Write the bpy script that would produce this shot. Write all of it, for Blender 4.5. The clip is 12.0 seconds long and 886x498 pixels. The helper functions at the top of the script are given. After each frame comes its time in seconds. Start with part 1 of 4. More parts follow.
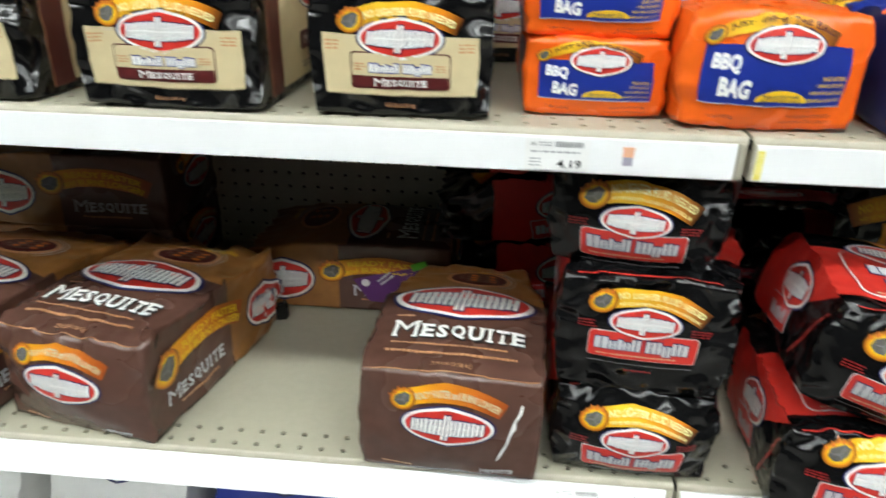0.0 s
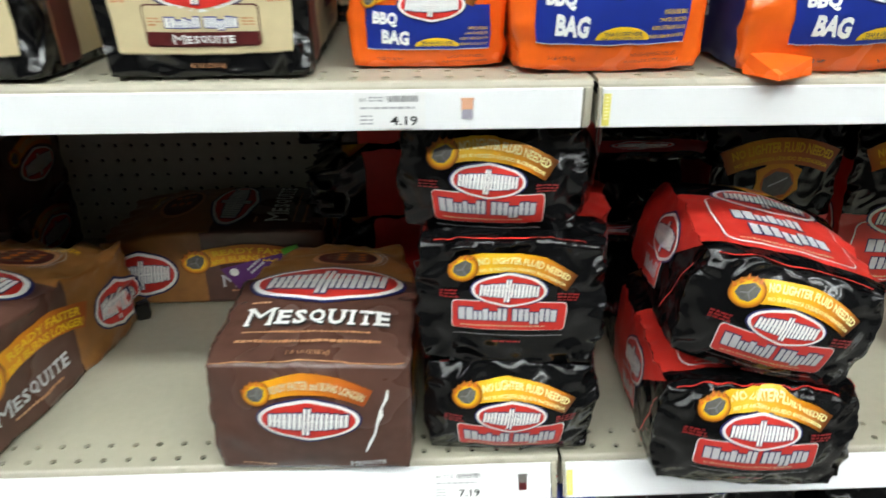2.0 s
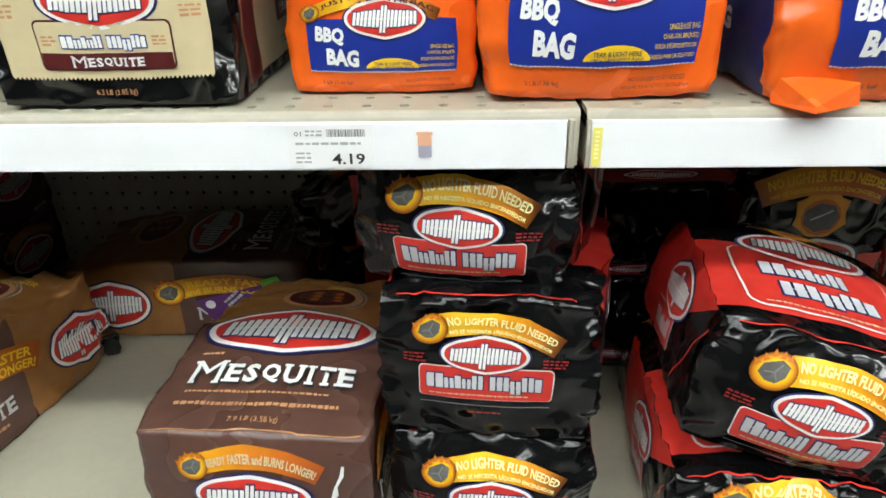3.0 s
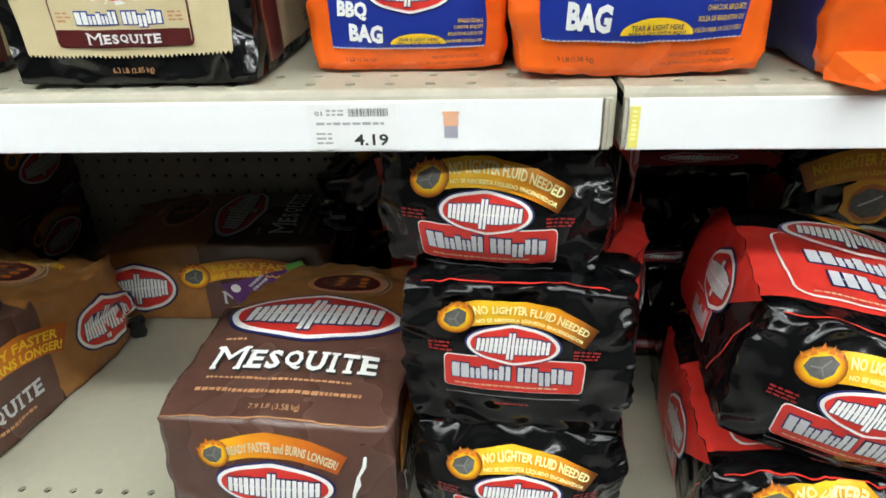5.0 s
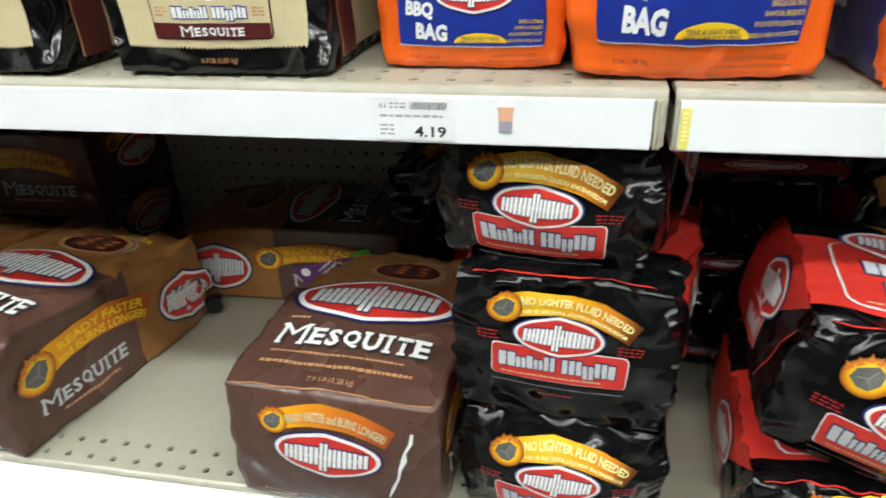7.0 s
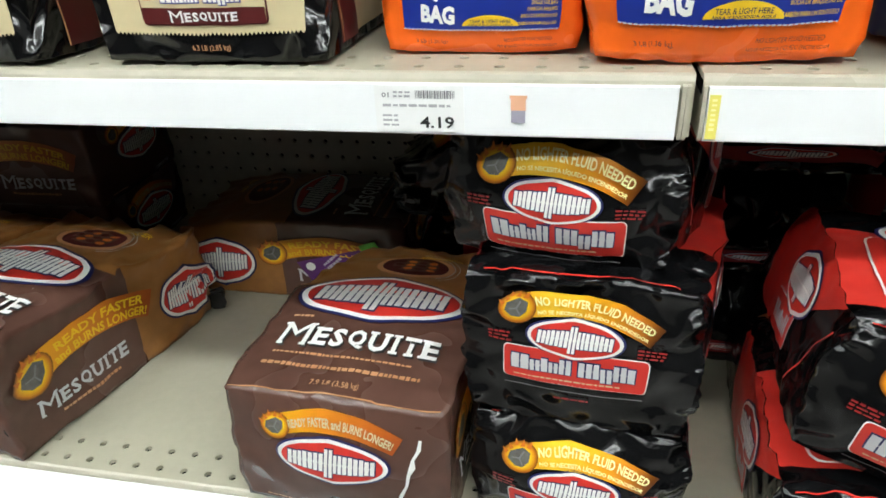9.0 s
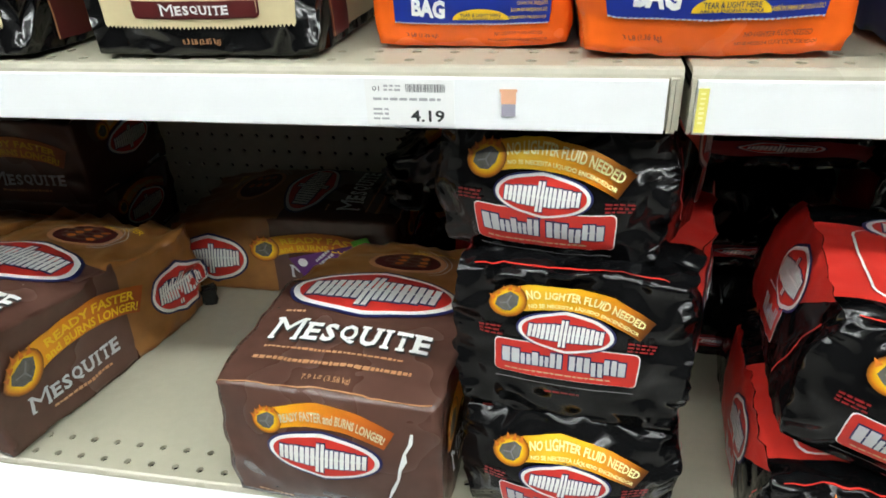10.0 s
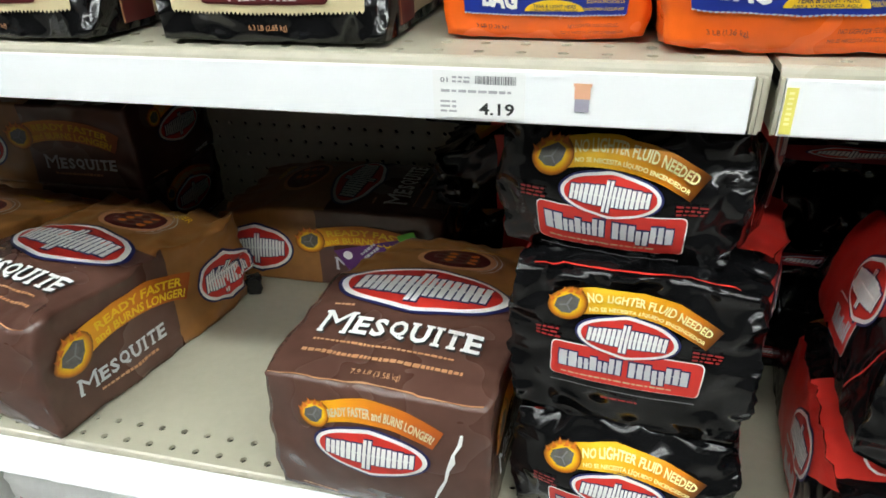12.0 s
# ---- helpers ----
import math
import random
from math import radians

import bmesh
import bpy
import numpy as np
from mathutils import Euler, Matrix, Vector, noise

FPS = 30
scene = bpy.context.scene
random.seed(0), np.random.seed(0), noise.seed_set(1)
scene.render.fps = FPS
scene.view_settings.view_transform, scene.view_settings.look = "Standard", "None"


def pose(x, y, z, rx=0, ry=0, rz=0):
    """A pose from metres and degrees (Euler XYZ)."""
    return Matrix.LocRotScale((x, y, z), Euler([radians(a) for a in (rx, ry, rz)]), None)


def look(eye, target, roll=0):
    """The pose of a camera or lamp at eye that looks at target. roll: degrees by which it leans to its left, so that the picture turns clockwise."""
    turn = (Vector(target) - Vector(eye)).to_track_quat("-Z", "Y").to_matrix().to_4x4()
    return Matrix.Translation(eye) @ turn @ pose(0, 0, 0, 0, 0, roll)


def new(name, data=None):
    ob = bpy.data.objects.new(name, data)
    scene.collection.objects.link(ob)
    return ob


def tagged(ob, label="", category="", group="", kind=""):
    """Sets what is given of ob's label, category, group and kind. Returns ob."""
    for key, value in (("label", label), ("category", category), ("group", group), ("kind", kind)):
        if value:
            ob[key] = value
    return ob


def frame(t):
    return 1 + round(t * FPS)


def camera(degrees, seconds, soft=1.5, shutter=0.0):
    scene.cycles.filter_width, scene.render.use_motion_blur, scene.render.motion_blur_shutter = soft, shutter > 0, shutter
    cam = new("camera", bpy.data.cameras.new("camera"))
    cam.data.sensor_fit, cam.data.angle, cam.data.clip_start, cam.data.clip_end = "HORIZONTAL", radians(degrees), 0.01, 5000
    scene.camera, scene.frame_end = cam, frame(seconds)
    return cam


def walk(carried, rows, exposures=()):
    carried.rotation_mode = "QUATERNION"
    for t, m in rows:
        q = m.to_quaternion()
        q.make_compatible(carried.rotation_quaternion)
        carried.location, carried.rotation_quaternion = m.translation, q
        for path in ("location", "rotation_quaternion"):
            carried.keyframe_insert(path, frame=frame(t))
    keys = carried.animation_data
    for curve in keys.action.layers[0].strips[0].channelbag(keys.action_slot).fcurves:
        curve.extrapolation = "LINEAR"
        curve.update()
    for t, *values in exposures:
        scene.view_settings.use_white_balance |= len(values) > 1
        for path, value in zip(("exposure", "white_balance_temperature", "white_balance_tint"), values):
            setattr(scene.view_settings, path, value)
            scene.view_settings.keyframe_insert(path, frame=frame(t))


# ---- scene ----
cam = camera(65.1, 12.0, soft=1.6, shutter=0.5)
PATH = [
    (0, (-0.218, -0.593, 1.259), (-0.348, 1.212, 0.407), 1.5),
    (0.5, (-0.185, -0.592, 1.24), (-0.218, 1.213, 0.379), 0.7),
    (1, (-0.186, -0.594, 1.242), (-0.214, 1.197, 0.352), 0.4),
    (1.5, (-0.175, -0.587, 1.241), (-0.172, 1.212, 0.367), -0.4),
    (2, (-0.143, -0.542, 1.224), (-0.071, 1.247, 0.332), -0.1),
    (2.5, (-0.079, -0.476, 1.22), (-0.13, 1.318, 0.339), -0.9),
    (4.3, (-0.079, -0.412, 1.209), (-0.128, 1.349, 0.261), -1.1),
    (4.5, (-0.077, -0.414, 1.208), (-0.162, 1.343, 0.255), -1.3),
    (5, (-0.078, -0.417, 1.21), (-0.212, 1.349, 0.281), -1.8),
    (5.5, (-0.072, -0.421, 1.213), (-0.229, 1.35, 0.297), -1.9),
    (6, (-0.068, -0.435, 1.216), (-0.288, 1.34, 0.322), -2.2),
    (6.5, (-0.056, -0.443, 1.215), (-0.33, 1.315, 0.302), -1.5),
    (7, (-0.059, -0.44, 1.212), (-0.407, 1.303, 0.295), -1.8),
    (7.2, (-0.059, -0.437, 1.209), (-0.457, 1.29, 0.282), -2.9),
    (9, (-0.064, -0.41, 1.205), (-0.437, 1.31, 0.255), -2.6),
    (9.5, (-0.066, -0.412, 1.207), (-0.431, 1.312, 0.26), -2.5),
    (10, (-0.062, -0.412, 1.203), (-0.416, 1.309, 0.247), -2.4),
    (10.2, (-0.06, -0.408, 1.199), (-0.43, 1.307, 0.239), -2.4),
    (10.3, (-0.06, -0.412, 1.2), (-0.475, 1.271, 0.199), -2.2),
    (10.4, (-0.057, -0.4, 1.2), (-0.49, 1.303, 0.244), -2.8),
    (10.5, (-0.062, -0.417, 1.198), (-0.491, 1.335, 0.333), -2.5),
    (10.7, (-0.07, -0.408, 1.216), (-0.42, 1.354, 0.336), -2.7),
    (11, (-0.068, -0.414, 1.204), (-0.516, 1.303, 0.281), -3.0),
    (11.5, (-0.079, -0.409, 1.2), (-0.514, 1.293, 0.244), -1.9),
    (12, (-0.084, -0.405, 1.198), (-0.524, 1.292, 0.236), -1.8),
]
walk(cam, [(t, look(eye, target, roll)) for t, eye, target, roll in PATH])

# ---- world and exposure ----
world = bpy.data.worlds.new("store_world")
scene.world = world
world.use_nodes = True
world.node_tree.nodes["Background"].inputs[0].default_value = (0.8, 0.86, 0.9, 1)
world.node_tree.nodes["Background"].inputs[1].default_value = 0.1
scene.view_settings.exposure = 0.97
LAMP = 16.2


# ---- materials ----
def mat(name, color, rough=0.5, metal=0.0, vary=0.12, grain=60.0, bump=0.0, bump_scale=80.0, coat=0.0, spec=0.5, crease=False, ramp=None, slope=0.004):
    m = bpy.data.materials.new(name)
    m.use_nodes = True
    nt = m.node_tree
    b = nt.nodes["Principled BSDF"]
    b.inputs["Roughness"].default_value = rough
    b.inputs["Metallic"].default_value = metal
    b.inputs["Specular IOR Level"].default_value = spec
    b.inputs["Coat Weight"].default_value = coat
    b.inputs["Coat Roughness"].default_value = 0.2
    tc = nt.nodes.new("ShaderNodeTexCoord")
    n1 = nt.nodes.new("ShaderNodeTexNoise")
    n1.inputs["Scale"].default_value = grain
    n1.inputs["Detail"].default_value = 6
    n2 = nt.nodes.new("ShaderNodeTexNoise")
    n2.inputs["Scale"].default_value = grain * 0.12
    n2.inputs["Detail"].default_value = 3
    add = nt.nodes.new("ShaderNodeMath")
    add.operation = "ADD"
    for n in (n1, n2):
        nt.links.new(tc.outputs["Object"], n.inputs["Vector"])
    nt.links.new(n1.outputs["Fac"], add.inputs[0])
    nt.links.new(n2.outputs["Fac"], add.inputs[1])
    level = nt.nodes.new("ShaderNodeMapRange")
    level.inputs["From Min"].default_value = 0.6
    level.inputs["From Max"].default_value = 1.4
    level.inputs["To Min"].default_value = 1 - vary
    level.inputs["To Max"].default_value = 1 + vary
    nt.links.new(add.outputs[0], level.inputs["Value"])
    mul = nt.nodes.new("ShaderNodeMix")
    mul.data_type = "RGBA"
    mul.blend_type = "MULTIPLY"
    mul.inputs["Factor"].default_value = 1
    mul.inputs["A"].default_value = (*color, 1)
    nt.links.new(level.outputs[0], mul.inputs["B"])
    if ramp:
        along = nt.nodes.new("ShaderNodeAttribute")
        along.attribute_name = "along"
        tint = nt.nodes.new("ShaderNodeValToRGB")
        while len(tint.color_ramp.elements) < len(ramp):
            tint.color_ramp.elements.new(0.5)
        for el, (pos, col) in zip(tint.color_ramp.elements, ramp):
            el.position, el.color = pos, (*col, 1)
        nt.links.new(along.outputs["Fac"], tint.inputs["Fac"])
        nt.links.new(tint.outputs["Color"], mul.inputs["A"])
    nt.links.new(mul.outputs["Result"], b.inputs["Base Color"])
    rr = nt.nodes.new("ShaderNodeMapRange")
    rr.inputs["To Min"].default_value = max(0.05, rough - 0.12)
    rr.inputs["To Max"].default_value = min(1.0, rough + 0.12)
    nt.links.new(n2.outputs["Fac"], rr.inputs["Value"])
    nt.links.new(rr.outputs[0], b.inputs["Roughness"])
    if bump:
        n3 = nt.nodes.new("ShaderNodeTexNoise")
        if crease:
            n3.noise_type = "RIDGED_MULTIFRACTAL"
            n3.normalize = True
        n3.inputs["Scale"].default_value = bump_scale
        n3.inputs["Detail"].default_value = 5
        n3.inputs["Distortion"].default_value = 0.6
        nt.links.new(tc.outputs["Object"], n3.inputs["Vector"])
        bp = nt.nodes.new("ShaderNodeBump")
        bp.inputs["Strength"].default_value = bump
        bp.inputs["Distance"].default_value = slope
        if crease:
            rim = nt.nodes.new("ShaderNodeAttribute")
            rim.attribute_name = "rim"
            fall = nt.nodes.new("ShaderNodeMapRange")
            fall.inputs["To Min"].default_value = bump * 0.22
            fall.inputs["To Max"].default_value = bump
            nt.links.new(rim.outputs["Fac"], fall.inputs["Value"])
            nt.links.new(fall.outputs[0], bp.inputs["Strength"])
        nt.links.new(n3.outputs["Fac"], bp.inputs["Height"])
        nt.links.new(bp.outputs[0], b.inputs["Normal"])
    return m


def glow(name, color, strength):
    m = bpy.data.materials.new(name)
    m.use_nodes = True
    b = m.node_tree.nodes["Principled BSDF"]
    b.inputs["Base Color"].default_value = (0.8, 0.8, 0.8, 1)
    b.inputs["Emission Color"].default_value = (*color, 1)
    b.inputs["Emission Strength"].default_value = strength
    return m


FILM = dict(bump=0.45, bump_scale=16.0, crease=True)
BROWN = mat("brown_paper_print", (0.1, 0.047, 0.035), 0.27, vary=0.18, bump=0.9, bump_scale=13.0, crease=True, slope=0.02)
TAN = mat("tan_paper_print", (0.3, 0.13, 0.036), 0.3, vary=0.2, bump=0.9, bump_scale=15.0, crease=True, slope=0.02)
BLACK = mat("black_film", (0.0045, 0.0045, 0.005), 0.15, vary=0.3, bump=1.0, bump_scale=26.0, crease=True, spec=0.5, slope=0.05)
RED = mat("red_print", (0.62, 0.036, 0.026), 0.34, **FILM)
DARK_RED = mat("dark_red_print", (0.25, 0.012, 0.014), 0.4, **FILM)
ORANGE = mat("orange_film", (0.86, 0.13, 0.012), 0.28, vary=0.12, bump=0.85, bump_scale=15.0, crease=True, slope=0.014)
BLUE = mat("blue_print", (0.012, 0.03, 0.26), 0.34, **FILM)
NAVY = mat("navy_print", (0.012, 0.016, 0.09), 0.38, **FILM)
CREAM = mat("cream_print", (0.62, 0.52, 0.31), 0.42, vary=0.1, **FILM)
WHITE = mat("white_print", (0.82, 0.82, 0.8), 0.38, vary=0.06, **FILM)
SILVER = mat("grey_white_print", (0.55, 0.56, 0.58), 0.38, vary=0.1, **FILM)
YELLOW = mat("yellow_print", (0.86, 0.55, 0.02), 0.36, **FILM)
PALE = mat("pale_yellow_print", (0.95, 0.88, 0.42), 0.36, **FILM)
AMBER = mat("amber_print", (0.8, 0.35, 0.012), 0.36, **FILM)
RUST = mat("rust_orange_print", (0.62, 0.17, 0.02), 0.38, **FILM)
BAND_GOLD = mat("gold_band_print", (0.8, 0.35, 0.012), 0.3, ramp=((0.0, (0.05, 0.012, 0.002)), (0.1, (0.75, 0.33, 0.008)), (0.32, (0.9, 0.56, 0.03)), (0.6, (0.86, 0.4, 0.012)), (0.84, (0.66, 0.22, 0.01)), (1.0, (0.09, 0.022, 0.003))), **FILM)
BAND_RUST = mat("rust_band_print", (0.7, 0.25, 0.012), 0.32, ramp=((0.0, (0.4, 0.1, 0.012)), (0.2, (0.8, 0.36, 0.014)), (0.45, (0.7, 0.24, 0.016)), (0.75, (0.55, 0.14, 0.016)), (1.0, (0.36, 0.075, 0.012))), **FILM)
HALO = mat("glow_ring_print", (0.8, 0.5, 0.02), 0.32, ramp=((0.0, (0.95, 0.72, 0.06)), (0.62, (0.9, 0.55, 0.02)), (0.85, (0.6, 0.2, 0.01)), (1.0, (0.12, 0.03, 0.004))), **FILM)
COAL = mat("briquette_print", (0.12, 0.115, 0.105), 0.4, vary=0.4, grain=200.0, **FILM)
COPPER = mat("copper_print", (0.55, 0.27, 0.13), 0.38, **FILM)
MAROON = mat("maroon_print", (0.09, 0.012, 0.012), 0.4, **FILM)
PURPLE = mat("purple_print", (0.10, 0.02, 0.14), 0.4, **FILM)
GREEN = mat("green_print", (0.12, 0.5, 0.03), 0.4, **FILM)
DECK = mat("beige_enamel_steel", (0.42, 0.4, 0.305), 0.36, vary=0.06, grain=90.0, bump=0.05, bump_scale=400.0)
LIP = mat("worn_beige_lip", (0.45, 0.42, 0.33), 0.3, vary=0.15, grain=50.0)
PEG = mat("beige_pegboard", (0.74, 0.72, 0.6), 0.5, vary=0.08, bump=0.05, bump_scale=300.0)
RAIL = mat("white_price_strip", (0.86, 0.87, 0.88), 0.55, vary=0.02, grain=40.0)
PAPER = mat("white_label_paper", (0.85, 0.85, 0.84), 0.6, vary=0.03)
INK = mat("black_ink", (0.02, 0.02, 0.02), 0.6)
FADED = mat("faded_ink", (0.42, 0.42, 0.44), 0.6)
PALE_ORANGE = mat("faded_orange_print", (0.78, 0.42, 0.26), 0.55)
PALE_BLUE = mat("faded_blue_print", (0.36, 0.34, 0.42), 0.55)
GREY_INK = mat("grey_ink", (0.2, 0.2, 0.21), 0.6)
YELLOW_TAG = mat("yellow_sticker_paper", (0.82, 0.74, 0.16), 0.5)
# Kept very dark so that the unseen divider reflects little.
AISLE = mat("unseen_divider", (0.05, 0.047, 0.045), 0.6, vary=0.4, grain=6.0)
# Near-black that paints the shade inside the punched holes.
HOLE_SHADE = mat("hole_shade_black", (0.008, 0.008, 0.008), 0.9, spec=0.1)
WALL = mat("painted_wall", (0.2, 0.2, 0.19), 0.7, grain=8.0, bump=0.1)
FLOOR = mat("vinyl_tile", (0.17, 0.16, 0.145), 0.25, grain=12.0)
CEIL = mat("ceiling_board", (0.7, 0.7, 0.68), 0.9, grain=20.0, bump=0.3)
TUBE = glow("fluorescent_diffuser", (0.94, 1.0, 0.98), LAMP)

Z_UP, Z_LOW, Z_BASE, Y_BACK = 1.10, 0.711, 0.31, 0.56
PITCH = 0.0254


# ---- mesh helpers ----
def mesh_of(name, verts, faces, material, smooth=False):
    me = bpy.data.meshes.new(name)
    me.from_pydata([tuple(map(float, v)) for v in verts], [], faces)
    me.materials.append(material)
    if smooth:
        me.polygons.foreach_set("use_smooth", [True] * len(me.polygons))
    me.update()
    return me


def part(name, me, parent=None, label=""):
    ob = new(name, me)
    if parent:
        ob.parent = parent
    return tagged(ob, label)


def thing(name, m, label, category, group="", kind=""):
    ob = new(name)
    ob.matrix_world = m
    ob.empty_display_size = 0.05
    return tagged(ob, label, category, group, kind)


def box_mesh(name, x0, x1, y0, y1, z0, z1, material, bevel=0.0):
    bm = bmesh.new()
    bmesh.ops.create_cube(bm, size=1)
    for v in bm.verts:
        v.co = ((x0 + x1) / 2 + v.co.x * (x1 - x0), (y0 + y1) / 2 + v.co.y * (y1 - y0), (z0 + z1) / 2 + v.co.z * (z1 - z0))
    if bevel:
        bmesh.ops.bevel(bm, geom=bm.edges[:], offset=bevel, segments=3, affect="EDGES", profile=0.6)
    me = bpy.data.meshes.new(name)
    bm.to_mesh(me)
    bm.free()
    me.materials.append(material)
    return me


def profile_mesh(name, pts, x0, x1, material):
    """A closed (y, z) profile drawn out along x."""
    n = len(pts)
    verts = [(x0, *p) for p in pts] + [(x1, *p) for p in pts]
    faces = [(i, (i + 1) % n, n + (i + 1) % n, n + i) for i in range(n)]
    faces += [tuple(range(n))[::-1], tuple(range(n, 2 * n))]
    me = mesh_of(name, verts, faces, material)
    bm = bmesh.new()
    bm.from_mesh(me)
    bmesh.ops.recalc_face_normals(bm, faces=bm.faces[:])
    bm.to_mesh(me)
    bm.free()
    return me


def perforated(name, columns, rows, radius, depth, material, place, pitch=PITCH):
    """A sheet of cells, each with a round hole that goes through it; place(a, b, c) puts it in the room."""
    verts, faces, n = [], [], 8
    for a in columns:
        for b in rows:
            k = len(verts)
            for ring, r, c in ((0, 0, 0.0), (1, radius, 0.0), (2, radius, depth)):
                for i in range(n):
                    w = (i + 0.5) * 2 * math.pi / n
                    if ring == 0:
                        q = PITCH / 2 / max(abs(math.cos(w)), abs(math.sin(w)))
                        r_i = q
                        da, db = r_i * math.cos(w), r_i * math.sin(w) * pitch / PITCH
                    else:
                        da, db = r * math.cos(w), r * math.sin(w)
                    verts.append(place(a + da, b + db, c))
            for i in range(n):
                j = (i + 1) % n
                faces.append((k + i, k + j, k + n + j, k + n + i))
                faces.append((k + n + i, k + n + j, k + 2 * n + j, k + 2 * n + i))
            for s in range(4):
                w = math.pi / 4 + s * math.pi / 2
                verts.append(place(a + PITCH / 2 * (1 if math.cos(w) > 0 else -1), b + pitch / 2 * (1 if math.sin(w) > 0 else -1), 0.0))
                i = s * 2
                faces.append((k + i, k + 3 * n + s, k + (i + 1) % n))
    me = mesh_of(name, verts, faces, material)
    bm = bmesh.new()
    bm.from_mesh(me)
    bmesh.ops.remove_doubles(bm, verts=bm.verts[:], dist=0.0002)
    bmesh.ops.recalc_face_normals(bm, faces=bm.faces[:])
    bm.to_mesh(me)
    bm.free()
    return me


# ---- flat prints: outlines, bands and letters ----
def filled(outline, rings=4):
    """A star-shaped outline filled with rings, so that it can follow a bulging surface."""
    o = np.array(outline, float)
    rings = max(rings, int(np.ptp(o, axis=0).max() / 0.009))
    c, n = o.mean(0), len(o)
    verts = [c] + [c + (p - c) * (r / rings) for r in range(1, rings + 1) for p in o]
    faces = [(0, 1 + i, 1 + (i + 1) % n) for i in range(n)]
    for r in range(rings - 1):
        a, b = 1 + r * n, 1 + (r + 1) * n
        faces += [(a + i, b + i, b + (i + 1) % n, a + (i + 1) % n) for i in range(n)]
    return np.array(verts), faces


def oval(w, h, point=0.0, n=40):
    t = np.linspace(0, 2 * np.pi, n, endpoint=False)
    c, s = np.cos(t), np.sin(t)
    return np.stack([w / 2 * c, h / 2 * s * (1 + point * np.exp(-(c / 0.22) ** 2))], 1)


def rounded(w, h, r=0.003, step=0.0045):
    pts = []
    for cx, cy, a0 in ((1, 1, 0), (-1, 1, 90), (-1, -1, 180), (1, -1, 270)):
        for k in range(4):
            a = radians(a0 + 30 * k)
            pts.append((cx * (w / 2 - r) + r * math.cos(a), cy * (h / 2 - r) + r * math.sin(a)))
    out = []
    for i, p in enumerate(pts):
        q = pts[(i + 1) % len(pts)]
        m = max(1, int(math.dist(p, q) / step))
        out += [(p[0] + (q[0] - p[0]) * k / m, p[1] + (q[1] - p[1]) * k / m) for k in range(m)]
    return np.array(out)


def sheet(x0, x1, y0, y1, step=0.006):
    nx, ny = max(1, round((x1 - x0) / step)), max(1, round((y1 - y0) / step))
    verts = [(x0 + (x1 - x0) * i / nx, y0 + (y1 - y0) * j / ny) for j in range(ny + 1) for i in range(nx + 1)]
    faces = [(j * (nx + 1) + i, j * (nx + 1) + i + 1, (j + 1) * (nx + 1) + i + 1, (j + 1) * (nx + 1) + i) for j in range(ny) for i in range(nx)]
    return np.array(verts), faces


def bend(verts, radius):
    a, r = verts[:, 0] / radius, radius + verts[:, 1]
    return np.stack([r * np.sin(a), r * np.cos(a) - radius], 1)


def joined(pieces):
    vs, fs, k = [], [], 0
    for v, f in pieces:
        vs.append(v)
        fs += [tuple(i + k for i in q) for q in f]
        k += len(v)
    return np.concatenate(vs), fs


def at2(shape, x, y, angle=0.0, sx=1.0, sy=1.0):
    v, f = shape
    c, s = math.cos(radians(angle)), math.sin(radians(angle))
    flat = v[:, :2] * np.array([sx, sy])
    turned = np.stack([flat[:, 0] * c - flat[:, 1] * s + x, flat[:, 0] * s + flat[:, 1] * c + y], 1)
    return np.concatenate([turned, v[:, 2:]], 1), f


LETTERS = {}


def letters(text, width, height, heavy=0.02):
    """Built-in letters filled to a width and height, centred."""
    key = (text, heavy)
    if key not in LETTERS:
        cu = bpy.data.curves.new("letters", "FONT")
        cu.body, cu.size, cu.offset, cu.resolution_u = text, 1.0, heavy, 2
        ob = bpy.data.objects.new("letters", cu)
        scene.collection.objects.link(ob)
        bpy.context.view_layer.update()
        me = bpy.data.meshes.new_from_object(ob.evaluated_get(bpy.context.evaluated_depsgraph_get()))
        bm = bmesh.new()
        bm.from_mesh(me)
        for length in (0.5, 0.25):
            bmesh.ops.subdivide_edges(bm, edges=[e for e in bm.edges if e.calc_length() > length], cuts=1)
            bmesh.ops.triangulate(bm, faces=bm.faces[:])
        bm.to_mesh(me)
        bm.free()
        v = np.array([p.co[:2] for p in me.vertices])
        f = [tuple(p.vertices) for p in me.polygons]
        bpy.data.objects.remove(ob)
        bpy.data.curves.remove(cu)
        bpy.data.meshes.remove(me)
        LETTERS[key] = ((v - (v.min(0) + v.max(0)) / 2) / (v.max(0) - v.min(0)), f)
    v, f = LETTERS[key]
    return v * np.array([width, height]), f


WIDE = {"M": 1.5, "E": 1.02, "S": 0.92, "Q": 1.2, "U": 1.2, "I": 0.62, "T": 1.05}
FEET = {"M": ((0.1, 0), (0.9, 0), (0.04, 1), (0.96, 1)), "E": ((0.14, 0), (0.14, 1)), "U": ((0.12, 1), (0.88, 1)), "I": ((0.5, 0), (0.5, 1)), "T": ((0.5, 0),)}


